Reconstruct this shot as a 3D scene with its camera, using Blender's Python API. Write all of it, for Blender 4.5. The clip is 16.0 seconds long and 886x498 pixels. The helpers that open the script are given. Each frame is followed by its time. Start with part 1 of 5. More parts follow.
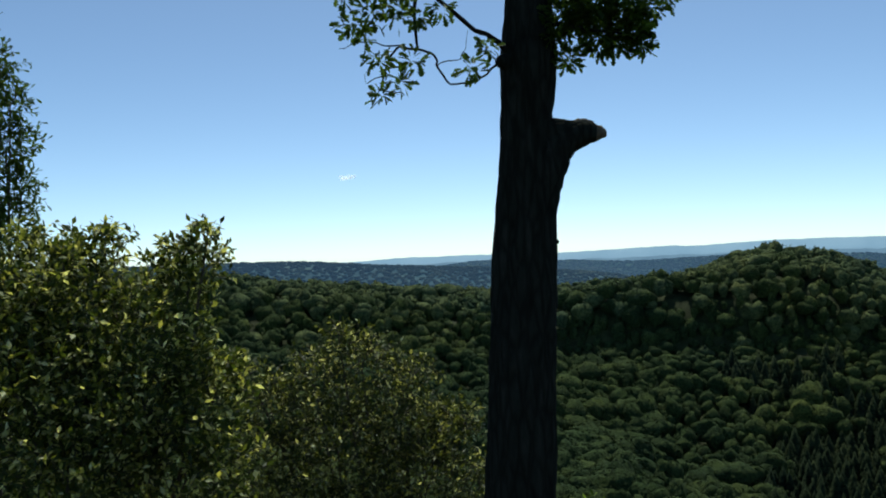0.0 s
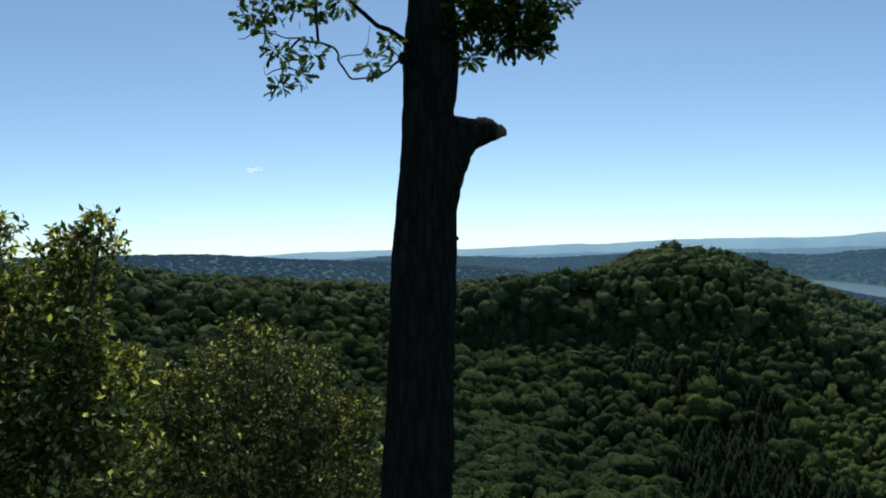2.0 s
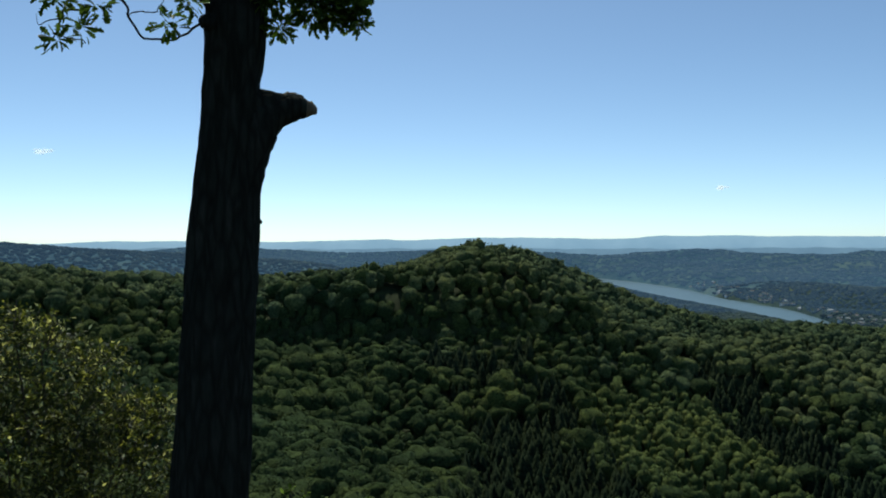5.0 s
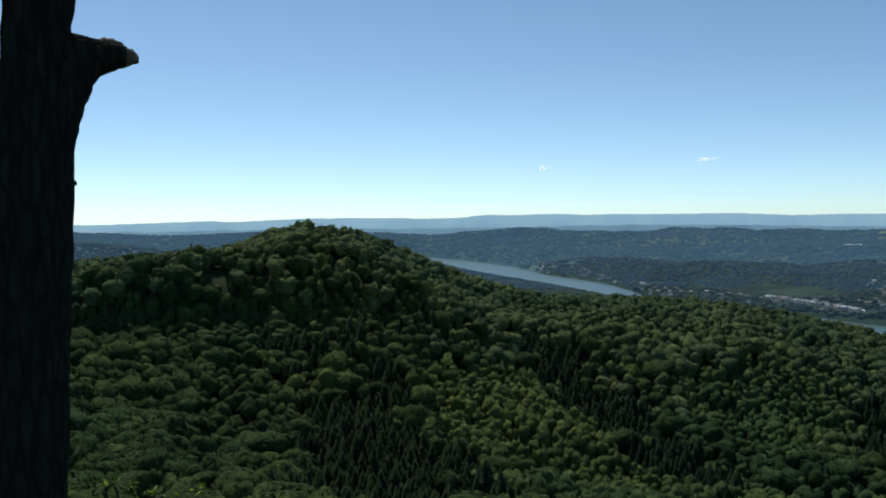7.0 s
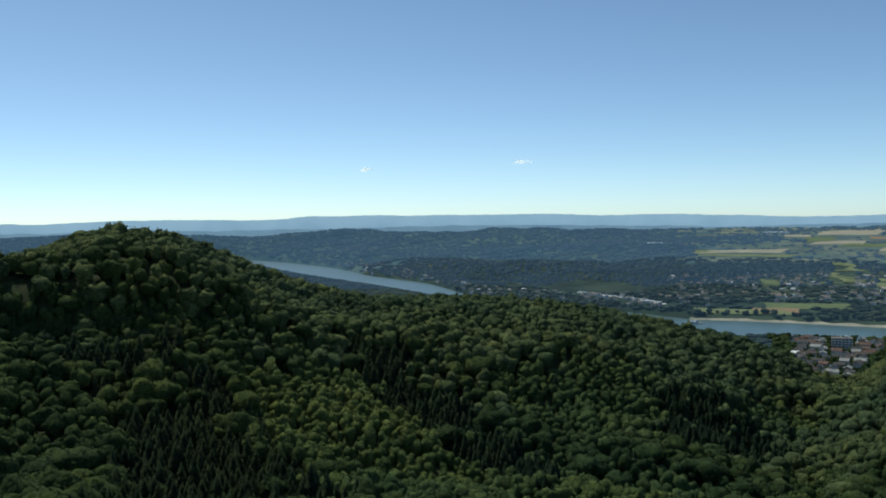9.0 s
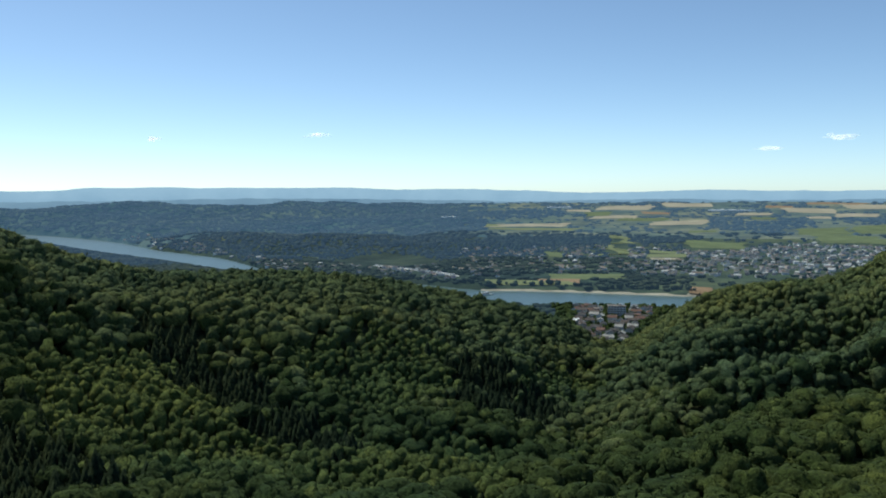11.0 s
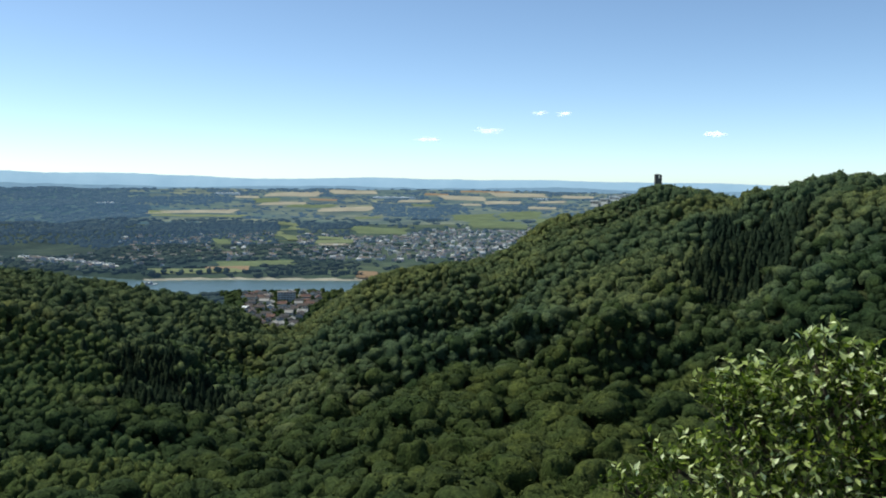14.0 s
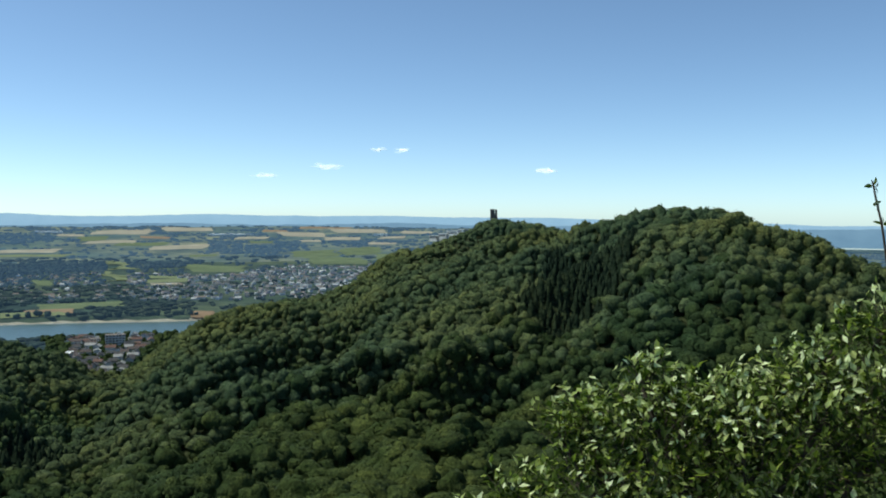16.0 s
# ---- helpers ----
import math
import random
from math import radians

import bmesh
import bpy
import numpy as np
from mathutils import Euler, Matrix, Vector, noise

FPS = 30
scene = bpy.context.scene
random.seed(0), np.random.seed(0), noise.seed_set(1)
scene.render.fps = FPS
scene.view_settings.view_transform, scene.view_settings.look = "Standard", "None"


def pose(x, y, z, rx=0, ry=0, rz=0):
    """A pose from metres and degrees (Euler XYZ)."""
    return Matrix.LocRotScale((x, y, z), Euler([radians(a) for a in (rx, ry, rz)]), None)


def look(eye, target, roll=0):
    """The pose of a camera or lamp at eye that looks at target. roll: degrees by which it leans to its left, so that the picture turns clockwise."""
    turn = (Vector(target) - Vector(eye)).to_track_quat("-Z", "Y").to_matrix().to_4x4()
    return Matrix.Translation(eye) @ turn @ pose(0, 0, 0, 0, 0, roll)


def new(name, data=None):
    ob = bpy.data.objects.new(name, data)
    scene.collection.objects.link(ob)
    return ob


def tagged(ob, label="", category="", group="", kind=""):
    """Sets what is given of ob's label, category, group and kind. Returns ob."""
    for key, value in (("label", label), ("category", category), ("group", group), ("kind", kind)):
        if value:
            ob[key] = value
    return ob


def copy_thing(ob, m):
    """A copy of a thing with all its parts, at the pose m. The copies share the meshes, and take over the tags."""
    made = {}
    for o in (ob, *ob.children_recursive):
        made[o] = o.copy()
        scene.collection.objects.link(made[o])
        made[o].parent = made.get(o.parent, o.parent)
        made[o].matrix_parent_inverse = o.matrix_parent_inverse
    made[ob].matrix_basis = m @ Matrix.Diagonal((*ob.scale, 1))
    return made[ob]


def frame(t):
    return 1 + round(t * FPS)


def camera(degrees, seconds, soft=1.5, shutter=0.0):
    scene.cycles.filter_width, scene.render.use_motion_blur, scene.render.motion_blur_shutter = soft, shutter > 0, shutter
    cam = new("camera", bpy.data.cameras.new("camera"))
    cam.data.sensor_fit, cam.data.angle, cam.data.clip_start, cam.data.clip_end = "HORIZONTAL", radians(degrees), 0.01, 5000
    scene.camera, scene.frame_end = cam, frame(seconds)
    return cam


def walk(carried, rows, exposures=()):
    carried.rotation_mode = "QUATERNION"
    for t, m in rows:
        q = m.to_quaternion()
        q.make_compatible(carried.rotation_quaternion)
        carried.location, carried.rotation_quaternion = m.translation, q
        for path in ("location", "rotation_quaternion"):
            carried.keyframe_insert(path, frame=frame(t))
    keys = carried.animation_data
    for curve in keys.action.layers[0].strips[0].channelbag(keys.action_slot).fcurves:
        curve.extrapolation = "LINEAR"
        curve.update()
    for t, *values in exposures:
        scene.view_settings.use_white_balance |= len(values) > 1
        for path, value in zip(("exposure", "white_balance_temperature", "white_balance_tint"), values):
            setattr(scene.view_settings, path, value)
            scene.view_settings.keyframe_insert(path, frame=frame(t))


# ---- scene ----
# ---------------------------------------------------------------- camera
EYE = 165.0          # height of the lookout's eye above the river, metres
cam = camera(53.5, 16.0, soft=1.9)

# seconds, steps east, ahead and up from the first stand, heading, tilt, lean
PATH = [
    (0, 0, 0, 0, 0.94, 0.39, -2.10),
    (0.5, 0.017, -0.009, 0.001, -0.48, 0.54, -2.04),
    (1, 0.032, -0.03, 0.003, -1.72, 0.67, -1.59),
    (1.5, 0.047, -0.032, 0.002, -3.29, 0.28, -1.41),
    (2, 0.048, -0.016, -0.001, -4.99, -0.08, -1.33),
    (2.5, 0.05, -0.013, -0.004, -6.67, -0.03, -1.31),
    (3, 0.045, 0.003, -0.006, -9.30, -0.04, -1.22),
    (3.2, 0.045, 0.028, -0.003, -9.93, -0.03, -1.08),
    (5.3, 0.097, 0.285, -0.071, -19.03, -1.01, -0.21),
    (5.5, 0.094, 0.304, -0.09, -20.05, -1.70, -0.36),
    (6, 0.118, 0.397, -0.108, -22.08, -2.31, 0.72),
    (6.5, 0.131, 0.458, -0.135, -24.69, -2.00, -0.05),
    (7, 0.111, 0.506, -0.139, -28.47, -1.86, -0.47),
    (7.5, 0.092, 0.516, -0.133, -32.26, -1.63, 0.10),
    (8, 0.07, 0.522, -0.133, -34.64, -1.45, -0.13),
    (8.5, 0.07, 0.52, -0.133, -37.02, -1.69, -0.78),
    (9, 0.07, 0.52, -0.133, -39.94, -1.90, -0.74),
    (9.5, 0.07, 0.52, -0.133, -44.21, -2.35, -0.66),
    (9.7, 0.07, 0.52, -0.133, -45.32, -2.68, -0.45),
    (12, 0.07, 0.52, -0.133, -60.30, -4.77, -0.24),
    (12.5, 0.07, 0.52, -0.133, -64.12, -5.42, 0.01),
    (13, 0.07, 0.52, -0.133, -67.99, -4.92, -0.33),
    (13.5, 0.07, 0.52, -0.133, -71.35, -5.25, 0.17),
    (14, 0.07, 0.52, -0.133, -74.51, -4.53, 0.61),
    (14.5, 0.07, 0.52, -0.133, -77.53, -3.97, 0.58),
    (15, 0.07, 0.52, -0.133, -79.68, -2.97, 0.18),
    (15.5, 0.07, 0.52, -0.133, -82.54, -2.31, 0.26),
    (16, 0.07, 0.52, -0.133, -84.88, -2.13, 0.26),
]


def aim(x, y, z, yaw, pitch, lean):
    eye = Vector((x, y, EYE + z))
    cy, sy, cp, sp = math.cos(radians(yaw)), math.sin(radians(yaw)), math.cos(radians(pitch)), math.sin(radians(pitch))
    return look(eye, eye + 10 * Vector((-sy * cp, cy * cp, sp)), lean)


walk(cam, [(t, aim(*row)) for t, *row in PATH], exposures=[(0.0, -0.04, 6350, -4), (4.0, -0.04, 6400, -4), (9.5, -0.12, 6400, -4), (12.3, 0.36, 6650, 0), (14.5, 0.36, 6600, 0), (16.0, 0.22, 6400, -3)])

# ---------------------------------------------------------------- sky and sun
SUN_AZ, SUN_EL = 4.0, 57.0      # clockwise from +y, above the horizon
world = bpy.data.worlds.new("world")
scene.world = world
world.use_nodes = True
wn = world.node_tree
sky = wn.nodes.new("ShaderNodeTexSky")
sky.sky_type = "NISHITA"
sky.sun_disc = False
sky.sun_elevation, sky.sun_rotation = radians(SUN_EL), radians(SUN_AZ)
sky.altitude, sky.air_density, sky.dust_density, sky.ozone_density = 300, 0.53, 0.35, 2.0
wn.links.new(sky.outputs[0], wn.nodes["Background"].inputs[0])
wn.nodes["Background"].inputs[1].default_value = 0.142
sun = new("sun", bpy.data.lights.new("sun", "SUN"))
sun.data.energy, sun.data.angle, sun.data.color = 3.1, radians(0.55), (1.0, 0.95, 0.86)
sun_way = Vector((math.sin(radians(SUN_AZ)) * math.cos(radians(SUN_EL)), math.cos(radians(SUN_AZ)) * math.cos(radians(SUN_EL)), math.sin(radians(SUN_EL))))
sun.matrix_world = look((0, 0, EYE + 60), Vector((0, 0, EYE + 60)) - sun_way)

# ---------------------------------------------------------------- materials


def material(name, rough=0.8):
    m = bpy.data.materials.new(name)
    m.use_nodes = True
    b = m.node_tree.nodes["Principled BSDF"]
    b.inputs["Roughness"].default_value = rough
    b.inputs["Specular IOR Level"].default_value = 0.25
    return m, m.node_tree, b


def add(tree, kind, **props):
    n = tree.nodes.new(kind)
    for key, value in props.items():
        n.inputs[key].default_value = value
    return n


def ramp(tree, source, *stops):
    n = tree.nodes.new("ShaderNodeValToRGB")
    el = n.color_ramp.elements
    while len(el) < len(stops):
        el.new(0.5)
    for e, (at, col) in zip(el, stops):
        e.position, e.color = at, (*col, 1)
    tree.links.new(source, n.inputs[0])
    return n


def noise_at(tree, scale, detail=4.0, rough=0.6):
    where = tree.nodes.new("ShaderNodeNewGeometry")
    n = add(tree, "ShaderNodeTexNoise", Scale=scale, Detail=detail, Roughness=rough)
    tree.links.new(where.outputs["Position"], n.inputs["Vector"])
    return n


def mix(tree, fac, a, b, blend="MIX"):
    n = tree.nodes.new("ShaderNodeMix")
    n.data_type, n.blend_type = "RGBA", blend
    if isinstance(fac, float):
        n.inputs[0].default_value = fac
    else:
        tree.links.new(fac, n.inputs[0])
    tree.links.new(a, n.inputs[6])
    if isinstance(b, tuple):
        n.inputs[7].default_value = (*b, 1)
    else:
        tree.links.new(b, n.inputs[7])
    return n.outputs[2]


def bumped(tree, b, height, strength, distance):
    n = add(tree, "ShaderNodeBump", Strength=strength, Distance=distance)
    tree.links.new(height, n.inputs["Height"])
    tree.links.new(n.outputs[0], b.inputs["Normal"])


def canopy(name, dark, mid, light, grain, crown=0.09, patch=0.008, bump=0.6, depth=0.5, air=None):
    """Foliage seen from afar: every leaf clump its own tint, crowns and stands lighter or darker."""
    m, t, b = material(name, 1.0)
    b.inputs["Specular IOR Level"].default_value = 0.08
    geo = t.nodes.new("ShaderNodeNewGeometry")
    own = ramp(t, geo.outputs["Random Per Island"], (0.0, dark), (0.5, mid), (1.0, light))
    leaf = noise_at(t, grain, 4.0, 0.7)
    mottled = ramp(t, leaf.outputs["Fac"], (0.36, (0.5, 0.52, 0.54)), (0.5, (0.95, 0.95, 0.95)), (0.64, (1.4, 1.36, 1.25)))
    each = noise_at(t, crown, 1.0, 0.5)
    own_crown = ramp(t, each.outputs["Fac"], (0.30, (0.68, 0.76, 0.70)), (0.5, (1, 1, 1)), (0.70, (1.38, 1.26, 1.08)))
    wide = noise_at(t, patch, 2.0, 0.5)
    tint = ramp(t, wide.outputs["Fac"], (0.35, (0.72, 0.84, 0.92)), (0.65, (1.22, 1.12, 0.9)))
    col = mix(t, 1.0, mix(t, 1.0, mix(t, 1.0, own.outputs[0], mottled.outputs[0], "MULTIPLY"), own_crown.outputs[0], "MULTIPLY"), tint.outputs[0], "MULTIPLY")
    t.links.new(col, b.inputs["Base Color"])
    bumped(t, b, leaf.outputs["Fac"], bump, depth)
    # air paints haze in: a blue glow given off by the surface
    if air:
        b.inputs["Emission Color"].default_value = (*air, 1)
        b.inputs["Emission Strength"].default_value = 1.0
    return m


def plain(name, base, spread, scale, rough=0.85, bump=0.0, depth=0.02, detail=5.0, spec=0.25):
    m, t, b = material(name, rough)
    b.inputs["Specular IOR Level"].default_value = spec
    n = noise_at(t, scale, detail, 0.65)
    lo = tuple(c * (1 - spread) for c in base)
    hi = tuple(min(1.0, c * (1 + spread)) for c in base)
    r = ramp(t, n.outputs["Fac"], (0.3, lo), (0.7, hi))
    t.links.new(r.outputs[0], b.inputs["Base Color"])
    if bump:
        bumped(t, b, n.outputs["Fac"], bump, depth)
    return m


def leaves(name, dark, mid, light, glow, rough=0.45, pale=None, gloss=0.15, shares=(0.28, 0.5, 0.70, 0.76), through_share=0.5):
    """Thin leaves: each its own tint, some light comes through."""
    m, t, b = material(name, rough)
    b.inputs["Specular IOR Level"].default_value = gloss
    geo = t.nodes.new("ShaderNodeNewGeometry")
    stops = [(0.0, dark), (0.3, dark), (0.62, mid), (1.0, light)]
    if pale:
        stops = [(0.0, dark)] + list(zip(shares, (dark, mid, light, pale)))
    own = ramp(t, geo.outputs["Random Per Island"], *stops)
    n = noise_at(t, 40.0, 3.0)
    vein = ramp(t, n.outputs["Fac"], (0.3, (0.75, 0.75, 0.75)), (0.7, (1.15, 1.15, 1.15)))
    col = mix(t, 1.0, own.outputs[0], vein.outputs[0], "MULTIPLY")
    t.links.new(col, b.inputs["Base Color"])
    thin = t.nodes.new("ShaderNodeBsdfTranslucent")
    t.links.new(mix(t, 1.0, col, glow, "MULTIPLY"), thin.inputs[0])
    both = t.nodes.new("ShaderNodeMixShader")
    both.inputs[0].default_value = through_share
    t.links.new(b.outputs[0], both.inputs[1])
    t.links.new(thin.outputs[0], both.inputs[2])
    t.links.new(both.outputs[0], t.nodes["Material Output"].inputs[0])
    return m


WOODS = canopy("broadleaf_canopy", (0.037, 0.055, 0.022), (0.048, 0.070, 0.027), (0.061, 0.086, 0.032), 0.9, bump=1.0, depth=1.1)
# same woods, lighter and bluer: haze over the hills painted into the colour
HAZED_HILL_WOODS = canopy("hazed_hilltop_canopy", (0.066, 0.088, 0.044), (0.082, 0.106, 0.051), (0.098, 0.124, 0.057), 0.7, bump=1.0, depth=1.2)
YOUNG = canopy("young_canopy", (0.064, 0.088, 0.033), (0.080, 0.107, 0.040), (0.096, 0.126, 0.047), 1.2, 0.14, bump=1.0, depth=0.8)
FIRS = canopy("conifer_canopy", (0.014, 0.024, 0.015), (0.020, 0.032, 0.019), (0.028, 0.042, 0.024), 1.4, 0.14)
# far canopies: airlight painted in, as bluish base colours plus a faint glow
FAR_WOODS = canopy("hazed_valley_canopy", (0.028, 0.040, 0.030), (0.034, 0.048, 0.035), (0.042, 0.058, 0.040), 0.06, 0.02, 0.003, 0.2, 2.0, (0.012, 0.022, 0.038))
MID_WOODS = canopy("hazed_upland_canopy", (0.031, 0.044, 0.037), (0.038, 0.053, 0.042), (0.046, 0.062, 0.047), 0.04, 0.016, 0.003, 0.2, 2.0, (0.024, 0.044, 0.082))
HAZE_BLUE_WOODS = canopy("hazed_distant_canopy", (0.030, 0.043, 0.041), (0.036, 0.050, 0.046), (0.042, 0.057, 0.051), 0.03, 0.012, 0.002, 0.1, 2.0, (0.045, 0.081, 0.140))
FLOOR = plain("forest_floor", (0.035, 0.045, 0.015), 0.5, 0.15, 0.95, 0.6, 0.4)
# far ground: the same blue haze glow is put into its colour
PLAIN = canopy("hazed_plain_floor", (0.038, 0.055, 0.036), (0.050, 0.070, 0.042), (0.064, 0.086, 0.048), 0.02, 0.006, 0.002, 0.0, 1.0, (0.011, 0.020, 0.036))
FAR_LAND = canopy("hazed_distant_land", (0.065, 0.085, 0.060), (0.095, 0.110, 0.070), (0.135, 0.135, 0.085), 0.01, 0.006, 0.002, 0.0, 1.0, (0.030, 0.056, 0.094))
HAZY_FLOOR = canopy("hazed_hills_floor", (0.035, 0.055, 0.05), (0.042, 0.062, 0.056), (0.05, 0.07, 0.062), 0.01, 0.006, 0.002, 0.0, 1.0, (0.026, 0.060, 0.108))
BANK_FLOOR = canopy("hazed_riverside_floor", (0.028, 0.040, 0.030), (0.034, 0.048, 0.035), (0.042, 0.058, 0.040), 0.01, 0.006, 0.002, 0.0, 1.0, (0.008, 0.018, 0.031))
EARTH = plain("leaf_litter", (0.06, 0.045, 0.028), 0.5, 3.0, 0.95, 0.7, 0.05)


def water():
    m, t, b = material("river_water", 0.34)
    b.inputs["Base Color"].default_value = (0.075, 0.13, 0.135, 1)
    b.inputs["Specular IOR Level"].default_value = 0.5
    n = noise_at(t, 0.08, 4.0)
    bumped(t, b, n.outputs["Fac"], 0.5, 1.5)
    return m


WATER = water()


def bark():
    m, t, b = material("oak_bark", 0.95)
    b.inputs["Specular IOR Level"].default_value = 0.02
    where = t.nodes.new("ShaderNodeTexCoord")
    squash = add(t, "ShaderNodeMapping", Scale=(22, 22, 5))
    t.links.new(where.outputs["Object"], squash.inputs[0])
    n = add(t, "ShaderNodeTexNoise", Scale=1.0, Detail=6.0, Roughness=0.65)
    v = add(t, "ShaderNodeTexVoronoi", Scale=0.9)
    v.feature = "DISTANCE_TO_EDGE"
    t.links.new(squash.outputs[0], n.inputs["Vector"])
    t.links.new(squash.outputs[0], v.inputs["Vector"])
    r = ramp(t, n.outputs["Fac"], (0.3, (0.013, 0.015, 0.012)), (0.55, (0.023, 0.025, 0.020)), (0.75, (0.038, 0.038, 0.032)))
    crack = ramp(t, v.outputs["Distance"], (0.0, (0.6, 0.6, 0.6)), (0.25, (1, 1, 1)))
    t.links.new(mix(t, 1.0, r.outputs[0], crack.outputs[0], "MULTIPLY"), b.inputs["Base Color"])
    bumped(t, b, crack.outputs[0], 0.9, 0.02)
    return m


BARK = bark()
TWIG = plain("twig_bark", (0.07, 0.055, 0.04), 0.4, 30.0, 0.9, 0.4, 0.004)
WOOD = plain("broken_wood", (0.12, 0.095, 0.065), 0.35, 25.0, 0.85, 0.6, 0.006)
OAK_LEAF = leaves("oak_leaf", (0.035, 0.060, 0.012), (0.060, 0.095, 0.018), (0.090, 0.130, 0.026), (1.7, 1.8, 0.8))
# sun highlights are painted as the palest leaf tints, here and on hornbeam
BUSH_LEAF = leaves("chestnut_leaf", (0.045, 0.065, 0.013), (0.135, 0.155, 0.032), (0.40, 0.40, 0.13), (1.8, 1.7, 0.75), 0.5, (0.74, 0.73, 0.42), 0.3, (0.46, 0.68, 0.86, 0.95), 0.5)
HORNBEAM_LEAF = leaves("hornbeam_leaf", (0.040, 0.052, 0.012), (0.10, 0.112, 0.026), (0.30, 0.305, 0.098), (1.7, 1.6, 0.75), 0.5, (0.62, 0.61, 0.34), 0.3, (0.46, 0.68, 0.86, 0.95), 0.48)
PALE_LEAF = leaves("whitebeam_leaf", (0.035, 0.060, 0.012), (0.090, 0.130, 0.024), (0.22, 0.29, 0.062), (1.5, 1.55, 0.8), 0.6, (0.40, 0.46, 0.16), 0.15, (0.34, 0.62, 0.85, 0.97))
# pale undersides, which also paint the sunlit upper tips
PALE_TIP = leaves("whitebeam_underside_sunlit", (0.42, 0.48, 0.17), (0.72, 0.79, 0.40), (0.88, 0.93, 0.58), (1.2, 1.25, 0.75), 0.6, through_share=0.3)


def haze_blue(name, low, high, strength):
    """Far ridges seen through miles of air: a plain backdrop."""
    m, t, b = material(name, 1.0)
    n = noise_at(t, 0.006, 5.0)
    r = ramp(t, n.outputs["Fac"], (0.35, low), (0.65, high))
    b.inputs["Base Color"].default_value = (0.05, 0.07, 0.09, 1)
    # the haze is painted: the ridge itself gives off this blue
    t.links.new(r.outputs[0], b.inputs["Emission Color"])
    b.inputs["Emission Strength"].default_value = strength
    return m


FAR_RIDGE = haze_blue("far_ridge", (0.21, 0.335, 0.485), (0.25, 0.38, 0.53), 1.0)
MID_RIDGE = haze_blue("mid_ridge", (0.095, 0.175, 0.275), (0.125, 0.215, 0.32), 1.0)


def tinted(name, stops, rough=0.85, grain=0.3, by="island"):
    """A paint or roofing whose pieces differ: one tint to each piece, with dirt."""
    m, t, b = material(name, rough)
    src = t.nodes.new("ShaderNodeNewGeometry").outputs["Random Per Island"] if by == "island" else t.nodes.new("ShaderNodeObjectInfo").outputs["Random"]
    own = ramp(t, src, *stops)
    own.color_ramp.interpolation = "CONSTANT"
    n = noise_at(t, grain, 4.0)
    dirt = ramp(t, n.outputs["Fac"], (0.3, (0.8, 0.8, 0.8)), (0.7, (1.08, 1.08, 1.08)))
    t.links.new(mix(t, 1.0, own.outputs[0], dirt.outputs[0], "MULTIPLY"), b.inputs["Base Color"])
    return m


PLASTER = tinted("plaster_walls", ((0.0, (0.80, 0.79, 0.76)), (0.3, (0.55, 0.52, 0.47)), (0.5, (0.74, 0.72, 0.69)), (0.72, (0.38, 0.33, 0.28)), (0.86, (0.80, 0.79, 0.76))), by="object")
ROOFS = tinted("roof_tiles", ((0.0, (0.085, 0.08, 0.08)), (0.4, (0.11, 0.088, 0.08)), (0.6, (0.07, 0.072, 0.078)), (0.74, (0.17, 0.10, 0.08)), (0.88, (0.36, 0.35, 0.33))), by="object")
FAR_WALLS = tinted("far_plaster", ((0.0, (0.62, 0.63, 0.63)), (0.35, (0.40, 0.40, 0.40)), (0.5, (0.74, 0.62, 0.62)), (0.8, (0.80, 0.80, 0.80))))
FAR_ROOFS = tinted("far_roofs", ((0.0, (0.17, 0.17, 0.16)), (0.4, (0.24, 0.20, 0.17)), (0.65, (0.13, 0.14, 0.14)), (0.84, (0.55, 0.55, 0.54))))
GLASS_WIN = plain("dark_window_glass", (0.05, 0.06, 0.07), 0.2, 1.0, 0.15)
MEADOW = plain("meadow_grass", (0.12, 0.155, 0.075), 0.25, 0.02, 0.95)
BRIGHT_MEADOW = plain("mown_meadow", (0.165, 0.195, 0.095), 0.2, 0.02, 0.95)
STUBBLE = plain("stubble_field", (0.33, 0.30, 0.225), 0.2, 0.015, 0.95)
PLOUGHED = plain("ploughed_field", (0.26, 0.18, 0.11), 0.2, 0.03, 0.95)
SAND = plain("pale_gravel_bank", (0.34, 0.32, 0.26), 0.25, 0.05, 0.95)
WHITE_FILM = plain("white_greenhouse_film", (0.72, 0.74, 0.74), 0.08, 0.02, 0.4)
WHITE_PAINT = plain("white_paint", (0.75, 0.76, 0.76), 0.06, 0.5, 0.45)
DARK_STONE = plain("weathered_dark_stone", (0.14, 0.125, 0.11), 0.4, 0.6, 0.95, 0.7, 0.15)
CONCRETE = plain("pale_concrete", (0.60, 0.59, 0.56), 0.18, 0.4, 0.85)


